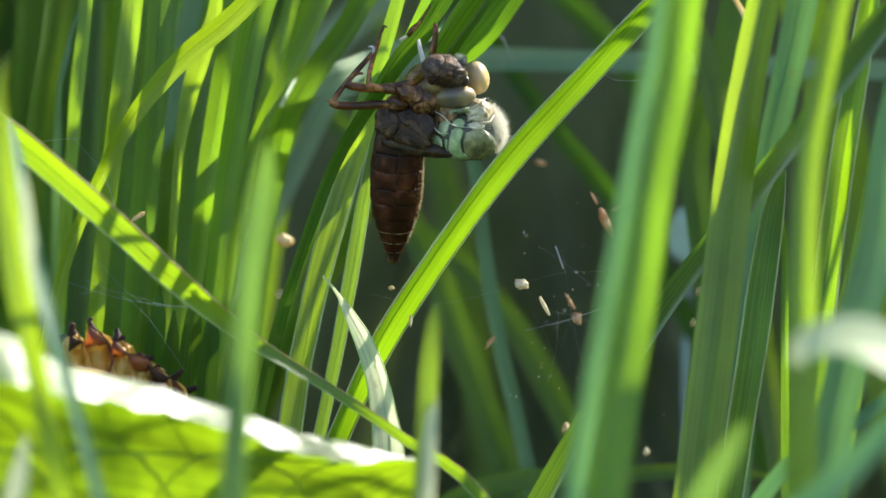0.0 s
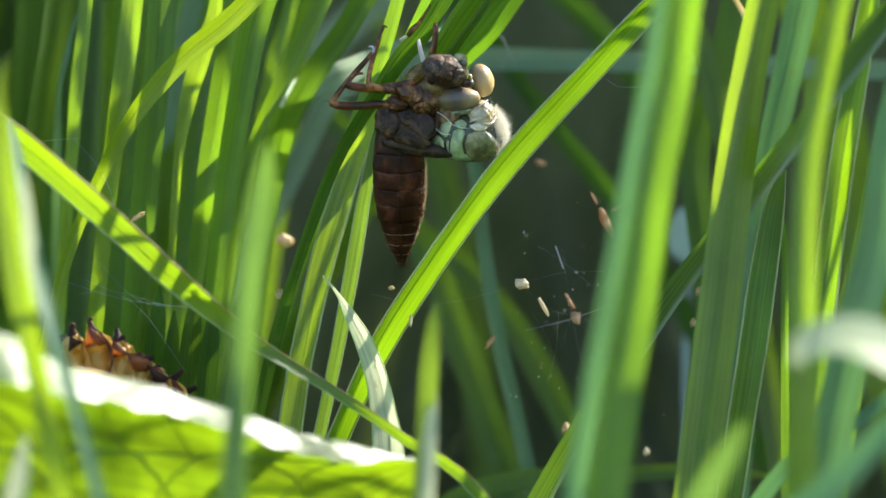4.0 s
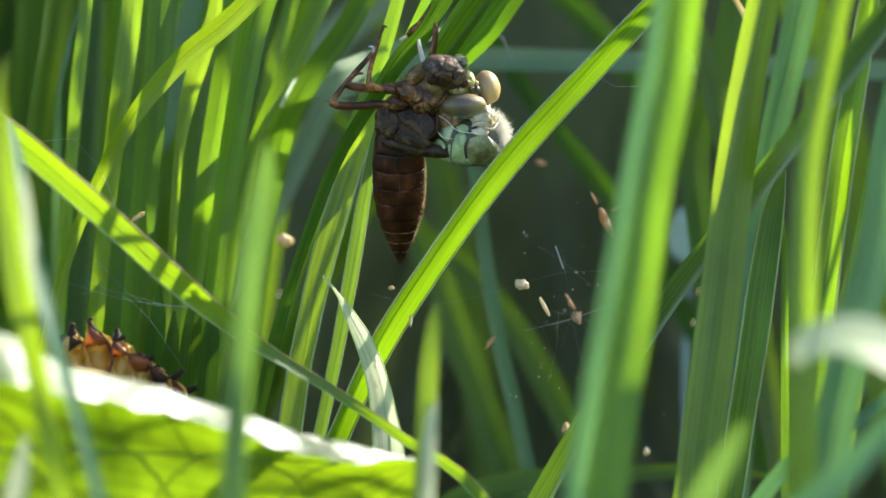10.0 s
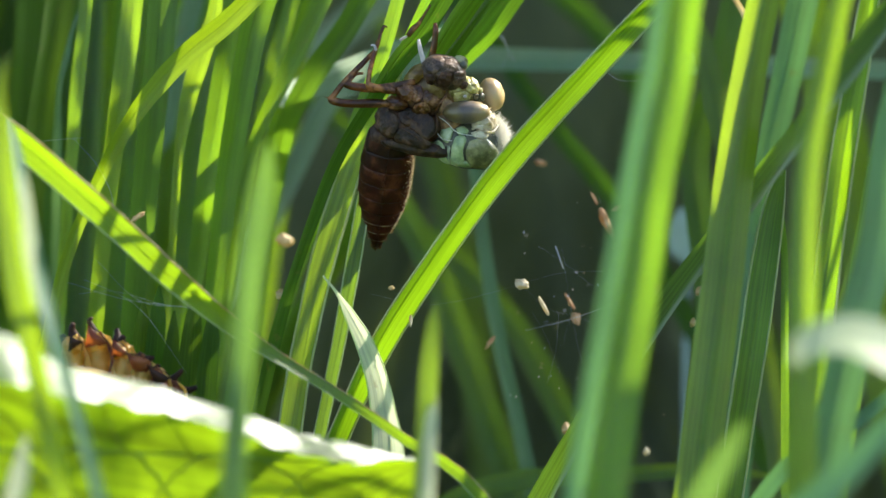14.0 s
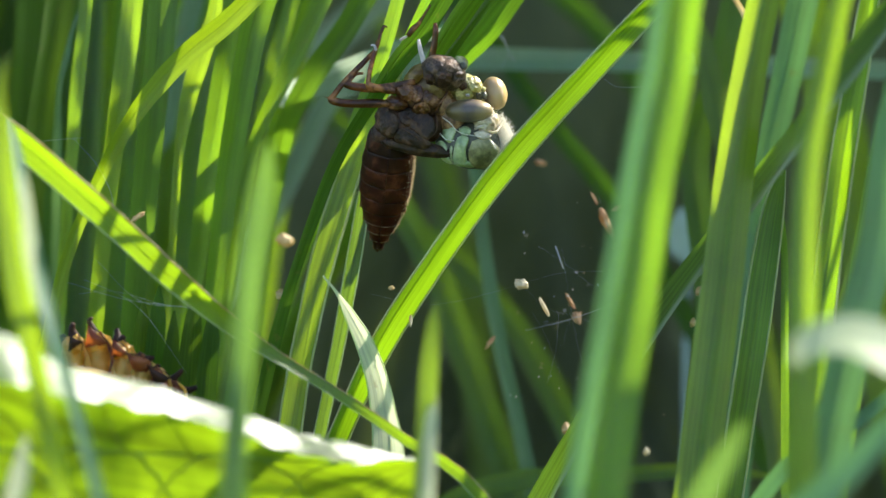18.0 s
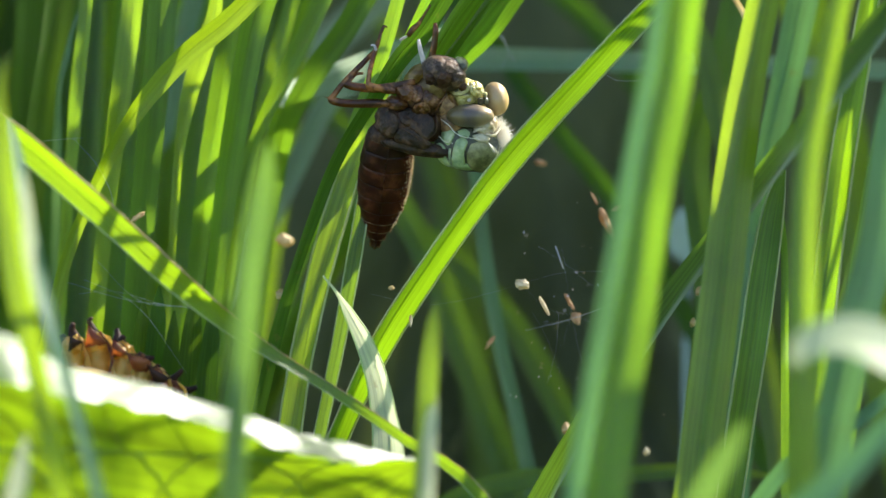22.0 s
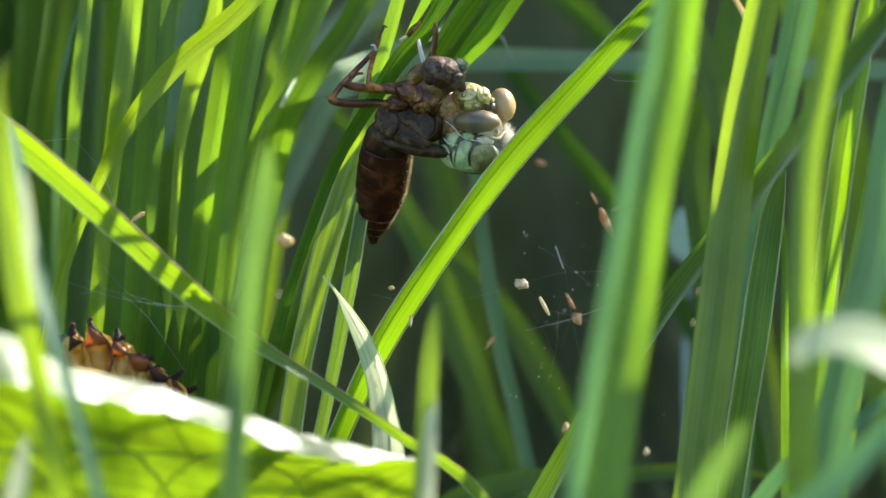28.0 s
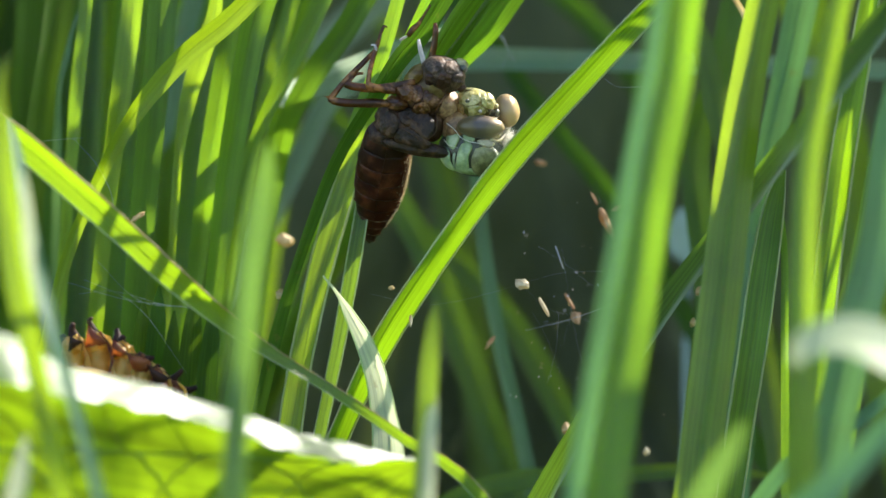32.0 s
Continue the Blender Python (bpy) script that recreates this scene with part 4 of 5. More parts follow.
        part("leaf_vein", tube(bmesh.new(), [(*on_sheet(q[0], q[1]), 0.7 * r * MM * (1 - 0.03 * j)) for j, q in enumerate(path)], 5), RIB, ob, label)
    foot = spot(-75, 150, -62)
    foot.z = -0.01
    stalk = [(*(p - base), r) for p, r in ((spot(-58, 54, -64), 0.0016), (spot(-68, 70, -62), 0.0019), (spot(-73, 110, -62), 0.0022), (foot, 0.0028))]
    part("leaf_stalk", tube(bmesh.new(), [tuple(p) for p in glide(stalk, 16)], 8), RIB, ob, "ribbed green stalk")


make_broad_leaf()


# ---- the insects ----
def local(x, y, d, origin):
    """From the field's millimetres to a thing's own space, about its origin (x, y, d)."""
    return Vector((x - origin[0], d - origin[2], origin[1] - y)) * MM


def empty_at(name, origin):
    ob = new(name)
    ob.empty_display_size = 0.005
    ob.matrix_basis = Matrix.Translation(spot(*origin)) @ BASIS
    return ob


def lump(bm, x, y, d, rx, ry, rz, origin, lean=0.0, **more):
    """A rounded lump: rx across, ry high, rz deep, in mm."""
    return blob(bm, local(x, y, d, origin), (rx * MM, rz * MM, ry * MM), lean, **more)


def rod(points, origin, sides=7, n=14):
    return tube(bmesh.new(), [tuple(p) for p in glide([(*local(x, y, d, origin), r * MM) for x, y, d, r in points], n)], sides)


def plate(outline, hull, origin, proud=0.22, grain=0.05, seed=0.0, cols=36, rings=8):
    """A thin domed plate that lies on the front of an ellipsoid; outline in the field's mm, hull (x, y, d, rx, ry, rd)."""
    ring = glide([(*q, 0) for q in list(outline) + [outline[0]]], cols)[:-1]
    cx, cy = sum(q[0] for q in ring) / cols, sum(q[1] for q in ring) / cols
    x, y, d, rx, ry, rd = hull
    bm = bmesh.new()
    rows = []
    for j in range(rings + 2):
        f = min(1.0, j / rings)
        row = []
        for q in ring if j else ring[:1]:
            px, py = cx + (q[0] - cx) * f, cy + (q[1] - cy) * f
            u = 1 - ((px - x) / rx) ** 2 - ((py - y) / ry) ** 2
            lift = proud * (1 - f ** 5) if j <= rings else -0.9
            lift += grain * noise.fractal(Vector((px * 1.6 + seed, py * 1.6, seed * 3)), 0.8, 2.1, 3) * (1 if j <= rings else 0)
            row.append(bm.verts.new(local(px, py, d - rd * math.sqrt(max(0.02, u)) - lift, origin)))
        rows.append(row)
    for r, t in zip(rows, rows[1:]):
        for k in range(cols):
            j = (k + 1) % cols
            bm.faces.new((r[0], t[j], t[k]) if len(r) == 1 else (r[k], r[j], t[j], t[k]))
    return bm


SHELL_AT = (72.0, 19.0, 0.0)
shell = tagged(empty_at("exuvia", SHELL_AT), "dark brown dragonfly larva skin clinging to grass by its legs", "insect")
HINGE = (70.5, 23.0, 0.0)
ABDOMEN = 24.5


def make_exuvia():
    o = SHELL_AT
    skull = (78.6, 12.9, -3.6, 4.4, 3.4, 4.0)
    head = part("head", lump(bmesh.new(), 78.6, 12.8, -3.6, 4.1, 3.1, 3.8, o, lean=14, rough=0.07, grain=0.34, seed=2), MASK, shell, "dark mottled empty head mask")
    part("face_cap", lump(bmesh.new(), 81.4, 10.6, -3.4, 1.35, 1.0, 1.5, o, lean=24, rough=0.1), OLIVE, head, "pale grey-green rounded cap")
    part("face_cap", lump(bmesh.new(), 81.9, 11.4, -4.4, 0.8, 0.8, 1.0, o, lean=24, rough=0.1, seed=4), GREY_SKIN, head)
    for k, outline in enumerate(([(75.0, 12.4), (76.2, 10.5), (77.6, 9.9), (78.6, 10.8), (78.0, 12.6), (76.4, 13.4)], [(78.8, 10.6), (80.2, 10.3), (81.0, 11.6), (80.2, 12.8), (78.8, 12.4)],
                                 [(78.2, 12.9), (79.8, 13.1), (80.0, 14.8), (78.6, 15.6), (77.4, 14.6)], [(80.4, 12.9), (81.9, 12.4), (82.6, 13.8), (81.8, 15.2), (80.4, 14.9)], [(75.4, 13.6), (76.8, 13.4), (77.2, 14.8), (76.0, 15.4)])):
        part("mask_plate", plate(outline, skull, o, proud=0.16, grain=0.22, seed=60 + k), SHELL_DARK if k in (2, 4) else MASK, head)
    part("jaw", lump(bmesh.new(), 82.2, 14.8, -4.6, 0.7, 0.8, 0.9, o, lean=30, rough=0.12, seed=11), SHELL_DARK, head)
    part("prothorax", lump(bmesh.new(), 74.2, 13.3, -1.6, 3.0, 1.7, 3.2, o, lean=-34, rough=0.07, grain=0.4, seed=3), OLIVE_SHELL, shell, "olive-brown translucent collar of the skin")
    part("throat_skin", lump(bmesh.new(), 76.2, 15.9, -3.2, 2.6, 2.3, 2.4, o, lean=24, rough=0.09, grain=0.4, seed=41), OLIVE_SHELL, shell, "olive-brown translucent throat skin")
    chest = (74.6, 17.6, -1.4, 4.2, 3.6, 4.4)
    part("thorax", lump(bmesh.new(), 74.6, 17.5, -1.4, 3.9, 3.3, 4.0, o, lean=18, rough=0.09, grain=0.4, seed=4), SHELL_DARK, shell)
    for k, outline in enumerate(([(75.2, 15.6), (76.8, 15.0), (78.2, 16.2), (77.8, 18.4), (76.4, 19.4), (75.0, 18.0)], [(72.9, 15.4), (74.4, 15.2), (74.8, 17.4), (73.6, 18.4), (72.6, 17.2)], [(73.4, 18.8), (75.2, 18.4), (76.2, 19.8), (74.6, 20.6), (73.0, 20.0)])):
        part("thorax_plate", plate(outline, chest, o, proud=0.12, grain=0.36, seed=70 + k), SHELL, shell)
    part("coxa", lump(bmesh.new(), 72.0, 16.6, -4, 2.2, 1.5, 1.8, o, lean=22, rough=0.18, grain=0.3, seed=6), SHELL, shell)
    part("coxa", lump(bmesh.new(), 70.2, 18.5, -3.4, 2.0, 1.3, 1.9, o, lean=10, rough=0.18, grain=0.3, seed=7), SHELL, shell)
    back = (71.6, 22.0, 0.0, 5.4, 5.0, 4.6)
    part("hind_thorax", lump(bmesh.new(), 71.0, 21.8, 0.0, 4.6, 4.4, 4.2, o, lean=15, rough=0.12, grain=0.3, seed=8), SHELL_DARK, shell)
    for k, outline in enumerate(([(67.4, 21.4), (68.6, 19.8), (70.2, 20.4), (70.6, 22.6), (69.2, 24.6), (67.4, 23.8)], [(70.6, 19.9), (72.6, 19.4), (74.6, 20.6), (73.8, 22.2), (71.4, 22.2)], [(70.6, 23.0), (73.2, 22.8), (73.8, 24.4), (71.8, 25.6), (69.8, 25.0)])):
        part("thorax_plate", plate(outline, back, o, proud=0.16, grain=0.3, seed=80 + k), SHELL_BLACK, shell)
    fan = (74.5, 23.5, 0.0, 7.0, 6.0, 4.8)
    part("wing_case", plate([(71.0, 20.6), (73.4, 19.6), (75.8, 20.2), (77.0, 22.0), (76.6, 24.0), (75.4, 24.9), (73.2, 23.4)], fan, o, proud=0.2, grain=0.22, seed=9), SHELL_BLACK, shell, "near black flat wing case")
    part("wing_case", plate([(70.6, 22.6), (73.0, 23.2), (75.2, 24.8), (76.4, 25.6), (75.6, 26.4), (72.4, 26.0), (70.4, 24.6)], fan, o, proud=0.2, grain=0.22, seed=19), SHELL_BLACK, shell, "near black flat wing case")
    part("wing_case", lump(bmesh.new(), 74.0, 26.3, -1.8, 6.6, 1.35, 1.6, o, lean=10, rough=0.08, grain=0.3, seed=10), SHELL_BLACK, shell, "near black flat wing case")
    for k, line in enumerate(([(71.6, 20.8), (73.6, 21.8), (75.2, 23.4), (75.8, 24.6)], [(71.2, 23.0), (73.0, 24.0), (75.0, 25.4)])):
        part("wing_vein", rod([(x, y, -4.9 + 0.12 * abs(x - 73), 0.1) for x, y in line], o, 5, 10), SHELL_DARK, shell)
    part("inner_skin", lump(bmesh.new(), 78.4, 18.6, 0.5, 3.2, 3.2, 3.4, o, lean=30, rough=0.07, seed=31), BUFF_BROWN, shell, "buff-brown inner skin in the split")
    part("inner_skin", lump(bmesh.new(), 76.8, 22.2, 0.2, 2.0, 3.0, 2.8, o, lean=14, rough=0.07, grain=0.4, seed=33), SHELL_DARK, shell, "dark inner skin in the split")
    part("split_edge", rod([(77.0, 19.4, -2.5, 0.16), (77.3, 21.6, -3.6, 0.2), (77.0, 23.6, -3.8, 0.2), (75.6, 25.0, -3.6, 0.2), (77.0, 26.9, -2.2, 0.16)], o), SHELL_DARK, shell, "torn edge of the split skin")
    part("split_edge", rod([(79.6, 15.6, -4.4, 0.12), (78.8, 17.4, -4.4, 0.16), (77.6, 18.8, -4.2, 0.16), (77.0, 19.8, -3.6, 0.12)], o), SHELL, shell, "torn edge of the split skin")
    return head


def make_leg(name, points, lower=None, origin=SHELL_AT, tip=None):
    leg = part(name, rod(points, origin, 8), LEG, shell)
    if lower:
        part("tibia", rod(lower, origin, 7), LEG, leg)
    if tip:
        part("tarsus", rod(tip, origin, 6, 8), LEG, leg)
    return leg


def make_legs():
    KNEE = (69.0, 18.6, -4.0)
    hind = part("hind_leg", rod([(69.4, 18.6, -4, 0.6), (66.5, 18.7, -4.6, 0.85), (62.5, 19.0, -5, 0.75), (59.6, 18.8, -5.2, 0.72), (58.6, 18.4, -5.2, 0.55)], KNEE, 8), LEG, shell)
    hind.location = local(*KNEE, SHELL_AT)
    part("tibia", rod([(58.7, 18.7, -5.2, 0.55), (61.0, 15.4, -4.6, 0.5), (63.8, 12.2, -4, 0.5), (66.0, 9.6, -3, 0.4)], KNEE), LEG, hind)
    part("tarsus", rod([(66.1, 10.0, -5, 0.24), (66.3, 9.2, -5.2, 0.28), (66.0, 8.6, -5.2, 0.24), (65.4, 8.6, -5, 0.16)], KNEE, 6, 8), WHITE_BIT, hind, "whitish shiny foot joint")
    part("spur", rod([(58.9, 18.2, -5.2, 0.16), (57.6, 18.1, -5.4, 0.04)], KNEE, 5, 4), LEG, hind)
    make_leg("middle_leg", [(73.4, 14.7, -4, 0.7), (70.5, 15.4, -4.6, 0.75), (66.5, 15.9, -5, 0.8), (63, 15.6, -5, 0.75), (61.2, 15.2, -5, 0.6)],
             [(61.4, 15.6, -5, 0.5), (62.4, 13.9, -4.4, 0.4), (63.2, 13.3, -4, 0.3), (64.4, 13.2, -4, 0.2)])
    make_leg("second_leg", [(70, 16.4, -5, 0.6), (67.5, 16.0, -5.6, 0.7), (65.0, 15.3, -6, 0.6)],
             [(65.2, 15.6, -6, 0.5), (65.5, 13.2, -5.4, 0.42), (66.4, 9.6, -5, 0.42), (67.0, 7.8, -5, 0.4)], tip=[(67.0, 8.0, -5, 0.36), (67.6, 5.8, -4.6, 0.3), (68.1, 4.9, -4.4, 0.28), (68.6, 5.2, -4.2, 0.1)])
    make_leg("front_leg", [(76.0, 11.8, -2, 0.6), (76.6, 9.4, -2.4, 0.62), (77.0, 7.0, -2.8, 0.55), (77.1, 5.0, -3, 0.5), (77.0, 4.3, -3, 0.3)])
    part("foreleg_skin", rod([(74.1, 7.2, -3.4, 0.22), (74.3, 8.4, -3.6, 0.4), (74.7, 10.0, -3.6, 0.45), (75.2, 11.8, -3.4, 0.5)], SHELL_AT, 7), WHITE_BIT, shell, "whitish empty foreleg skin")
    part("claw", rod([(70.8, 7.3, -2.4, 0.15), (71.3, 7.0, -2.6, 0.28), (72.1, 6.6, -2.6, 0.2)], SHELL_AT, 6, 8), WHITE_BIT, shell, "whitish shiny claw")
    part("foot", rod([(72.2, 6.6, -2.6, 0.45), (73.0, 5.4, -2.6, 0.55), (74.0, 4.5, -2.6, 0.4), (75.0, 3.0, -2.4, 0.22), (76.2, 1.0, -2, 0.18)], SHELL_AT, 6, 10), LEG, shell)
    return hind


def make_abdomen():
    """The hanging tail half: rings that overlap like tiles, with side spines and a golden fringe of bristles."""
    ab = part("abdomen", lump(bmesh.new(), HINGE[0], HINGE[1] + 1.0, 0, 3.9, 2.6, 3.0, HINGE, rough=0.05), SHELL_DARK, shell)
    ab.location = local(*HINGE, SHELL_AT)
    widths = [4.0, 4.5, 4.7, 4.7, 4.45, 3.9, 3.1, 2.3, 1.45, 0.7]
    cuts = [0.6, 3.8, 7.0, 10.2, 13.2, 16.1, 18.6, 20.7, 22.6, 24.3]
    for k in range(9):
        bm = bmesh.new()
        rings = []
        for j in range(7):
            f = j / 6
            z = cuts[k] + (cuts[k + 1] - cuts[k] + 0.35) * f
            w = (widths[k] * (1 - f) + widths[k + 1] * f) * (0.98 + 0.025 * f + 0.012 * math.sin(f * math.pi))
            if f == 1:
                w *= 0.96
            ring = []
            for q in range(30):
                a = 2 * math.pi * q / 30
                r = 1 + 0.03 * noise.fractal(Vector((math.cos(a) * 3, math.sin(a) * 3 + k, f * 2 + k)), 0.8, 2.1, 3)
                ridge = 0.06 * math.exp(-((a - 1.5 * math.pi) / 0.16) ** 2)
                ring.append(bm.verts.new(Vector((math.cos(a) * w * r, math.sin(a) * w * 0.72 * (r + ridge), -z)) * MM))
            rings.append(ring)
        for r, s in zip(rings, rings[1:]):
            for q in range(30):
                bm.faces.new((r[q], s[q], s[(q + 1) % 30], r[(q + 1) % 30]))
        bm.faces.new(rings[0])
        bm.faces.new(rings[-1][::-1])
        ring_part = part("abdomen_ring", bm, SHELL_RED, ab)
        if k > 4:
            z, w = cuts[k + 1] + 0.2, widths[k + 1] * 1.0
            arc = [math.pi * (1.02 + 0.96 * q / 16) for q in range(17)]
            part("ring_edge", tube(bmesh.new(), [tuple(Vector((math.cos(a) * w, math.sin(a) * w * 0.73, -z + 0.25 * noise.noise((a * 2.2, k, 5)))) * MM) + (0.07 * MM,) for a in arc], 4), BUFF_BROWN, ring_part, "pale membrane at the ring's edge")
        if k > 3:
            for side in (-1, 1):
                z = cuts[k + 1]
                w = widths[k + 1]
                part("side_spine", tube(bmesh.new(), [tuple(Vector(c) * MM) + (r * MM,) for c, r in (((side * w * 0.94, 0, -z + 0.8), 0.32), ((side * (w + 0.15), 0, -z - 0.1), 0.2), ((side * (w + 0.1), 0, -z - 0.75), 0.03))], 5), SHELL, ab)
    part("tail_point", tube(bmesh.new(), [tuple(Vector(c) * MM) + (r * MM,) for c, r in (((0, 0, -23.7), 0.85), ((-0.05, 0, -24.7), 0.5), ((0, 0, -25.5), 0.08))], 8), LEG, ab, "reddish tail point")
    for side in (-1, 1):
        part("tail_point", tube(bmesh.new(), [tuple(Vector(c) * MM) + (r * MM,) for c, r in (((side * 0.5, 0, -23.7), 0.45), ((side * 0.62, 0, -24.5), 0.3), ((side * 0.5, 0, -25.2), 0.05))], 6), LEG, ab)
    part("middle_line", tube(bmesh.new(), [tuple(Vector((0.15 + 0.08 * math.sin(z * 1.7), -(0.74 * w + 0.06), -z)) * MM) + (0.1 * MM,) for w, z in zip(widths, cuts)], 6), SHELL_RED, ab, "ridge along the middle")
    rng = random.Random(3)
    bm = bmesh.new()
    for i in range(700):
        z = rng.uniform(4, 21)
        k = max(j for j in range(10) if cuts[j] <= z)
        f = (z - cuts[k]) / (cuts[k + 1] - cuts[k])
        w = widths[k] * (1 - f) + widths[k + 1] * f
        a = rng.gauss(-0.12, 0.24)
        p = Vector((math.cos(a) * w, math.sin(a) * w * 0.72, -z))
        n = Vector((math.cos(a), math.sin(a) * 1.2, rng.uniform(-0.8, 0.3))).normalized()
        h = rng.uniform(0.15, 0.6) * rng.random() ** 0.5
        tube(bm, [tuple((p - n * 0.1) * MM) + (0.028 * MM,), tuple((p + n * h * 0.6) * MM) + (0.022 * MM,), tuple((p + n * h) * MM) + (0.01 * MM,)], 4)
    tagged(part("bristles", bm, GOLD_HAIR, ab, "short golden bristles along the lit flank"), kind="stuff")
    return ab


FLY_AT = (82.0, 24.5, 1.0)
fly = tagged(empty_at("dragonfly", FLY_AT), "pale soft young dragonfly pushing out of its split larval skin", "insect")
# the head as it stands at the start
NOD = (84.2 - 2.6, 15.6, 1.0)


def make_dragonfly():
    o = FLY_AT
    head = part("head", lump(bmesh.new(), 78.9, 13.6, 1.2, 4.2, 3.1, 3.6, NOD, lean=20, rough=0.04, seed=1), FACE, fly, "yellow-green soft lumpy face")
    head.location = local(*NOD, o)
    part("eye", lump(bmesh.new(), 84.3, 13.7, 1.6, 2.3, 3.0, 2.8, NOD, lean=-16, rough=0.02, cols=40, rings=26), EYE_CREAM, head, "large smooth cream eye")
    part("eye", lump(bmesh.new(), 80.0, 17.2, -3.0, 4.2, 2.05, 2.5, NOD, lean=-4, rough=0.02, cols=40, rings=26), EYE_GREY, head, "large smooth grey-brown eye")
    brow = (79.0, 13.2, 0.4, 4.4, 3.2, 4.2)
    for k, (outline, mat) in enumerate((([(76.0, 12.2), (77.4, 10.8), (79.0, 10.9), (79.6, 12.4), (78.4, 13.6), (76.6, 13.6)], FACE), ([(79.4, 11.2), (80.9, 11.0), (82.0, 12.2), (81.8, 13.6), (80.2, 13.8), (79.6, 12.6)], FACE), ([(77.4, 14.0), (79.4, 13.6), (80.6, 14.4), (79.8, 15.4), (77.8, 15.4)], FACE),
                                        ([(75.2, 13.4), (76.4, 13.8), (76.9, 15.6), (76.2, 17.0), (75.2, 15.6)], AMBER_SKIN), ([(81.0, 14.0), (82.0, 14.0), (82.2, 14.9), (81.4, 15.2)], GREY_SKIN))):
        part("face_plate", plate(outline, brow, NOD, proud=0.1, grain=0.3, seed=90 + k), mat, head)
    part("forehead", lump(bmesh.new(), 77.8, 11.2, -1.0, 1.5, 0.75, 1.3, NOD, lean=10, rough=0.08, grain=0.35, seed=3), OLIVE, head, "grey-green forehead bump")
    part("mouth_part", lump(bmesh.new(), 82.5, 14.3, -1.5, 0.6, 0.75, 0.7, NOD, lean=-20, rough=0.1, seed=6), GREY_SKIN, head)
    part("mouth_part", lump(bmesh.new(), 82.3, 13.2, -1.6, 0.45, 0.5, 0.6, NOD, rough=0.1, seed=7), OLIVE, head)
    part("antenna_base", lump(bmesh.new(), 79.6, 14.5, -3.8, 0.35, 0.3, 0.35, NOD, rough=0.1, seed=8), WHITE_BIT, head)
    part("antenna_base", lump(bmesh.new(), 77.2, 12.9, -3.6, 0.4, 0.35, 0.4, NOD, rough=0.1, seed=18), GREY_SKIN, head)
    part("neck", lump(bmesh.new(), 81.6, 18.9, 1.0, 3.6, 1.9, 3.0, o, lean=-12, rough=0.05, seed=9), TEAL, fly, "soft teal-green neck")
    part("neck_fold", lump(bmesh.new(), 81.4, 19.7, -1.8, 2.4, 0.6, 1.4, o, lean=-10, rough=0.06, seed=30), TEAL, fly, "teal-green neck fold")
    part("neck_skin", lump(bmesh.new(), 78.8, 20.0, 0.2, 3.0, 3.0, 3.0, o, lean=20, rough=0.06, seed=29), BUFF_BROWN, fly, "buff-brown soft neck skin")
    hull = (82.6, 24.2, 0.6, 6.9, 4.9, 4.2)
    part("thorax", lump(bmesh.new(), 82.4, 24.1, 0.6, 6.4, 4.4, 3.9, o, lean=4, rough=0.03, seed=16), GREY_SKIN, fly, "soft thorax, dark grey between its plates")
    part("hump", lump(bmesh.new(), 84.9, 22.9, 2.2, 3.8, 4.8, 4.4, o, lean=-20, rough=0.05, seed=12), OLIVE, fly, "downy whitish green back of the thorax")
    part("collar", lump(bmesh.new(), 84.6, 20.1, -1.0, 2.3, 2.3, 2.5, o, lean=-30, rough=0.2, grain=0.3, seed=10), BUFF, fly, "buff folded collar")
    for k, (x, y, q) in enumerate(((83.9, 18.9, 0.2), (84.5, 19.9, 0.26), (84.0, 21.0, 0.3), (85.4, 21.9, 0.2))):
        part("collar_fold", rod([(x - 1.4, y + 0.7, -2.0, q * 0.6), (x - 0.4, y + 0.5 - 0.2 * k, -3.05, q), (x + 1.0, y - 0.5 + 0.15 * k, -3.0, q * 1.2), (x + 2.0, y - 1.4, -1.4, q * 0.5)], o, 8, 12), BUFF, fly)
    for k, (outline, mat, label) in enumerate((([(82.5, 23.7), (84.4, 23.0), (86.6, 23.8), (87.8, 25.6), (86.9, 27.6), (84.6, 28.5), (82.6, 27.7), (82.0, 25.6)], OLIVE, "olive-grey rounded side plate"),
                                               ([(79.9, 23.2), (80.9, 22.7), (81.9, 23.2), (81.5, 25.4), (81.8, 27.8), (80.6, 28.3), (79.5, 27.6), (79.4, 25.2)], PALE_GREEN, "pale mint-green side plate"),
                                               ([(75.9, 24.7), (77.0, 23.9), (78.1, 24.8), (78.4, 26.2), (79.3, 27.9), (78.2, 27.7), (76.8, 26.5)], PALE_GREEN, "pale mint-green side plate"),
                                               ([(77.1, 21.7), (78.4, 20.9), (79.5, 21.8), (79.2, 23.4), (78.6, 24.3), (77.4, 23.4)], PALE_GREEN, "pale mint-green side plate"),
                                               ([(80.0, 21.6), (81.2, 21.1), (82.2, 21.8), (81.9, 22.6), (80.4, 22.6)], PALE_GREEN, "pale mint-green side plate"),
                                               ([(78.7, 24.8), (79.1, 24.8), (79.2, 26.4), (79.6, 27.9), (79.2, 27.6), (78.7, 26.2)], TEAL, "narrow grey-green side plate"),
                                               ([(82.6, 22.2), (84.4, 21.6), (85.8, 22.4), (85.2, 23.2), (83.4, 23.0)], BUFF, "buff wing base"))):
        part("side_plate", plate(outline, hull, o, proud=0.4, grain=0.08, seed=100 + k), mat, fly, label)
    part("under_side", lump(bmesh.new(), 81.4, 27.5, -0.4, 2.8, 0.8, 2.2, o, lean=6, rough=0.04, seed=18), PALE_GREEN, fly)
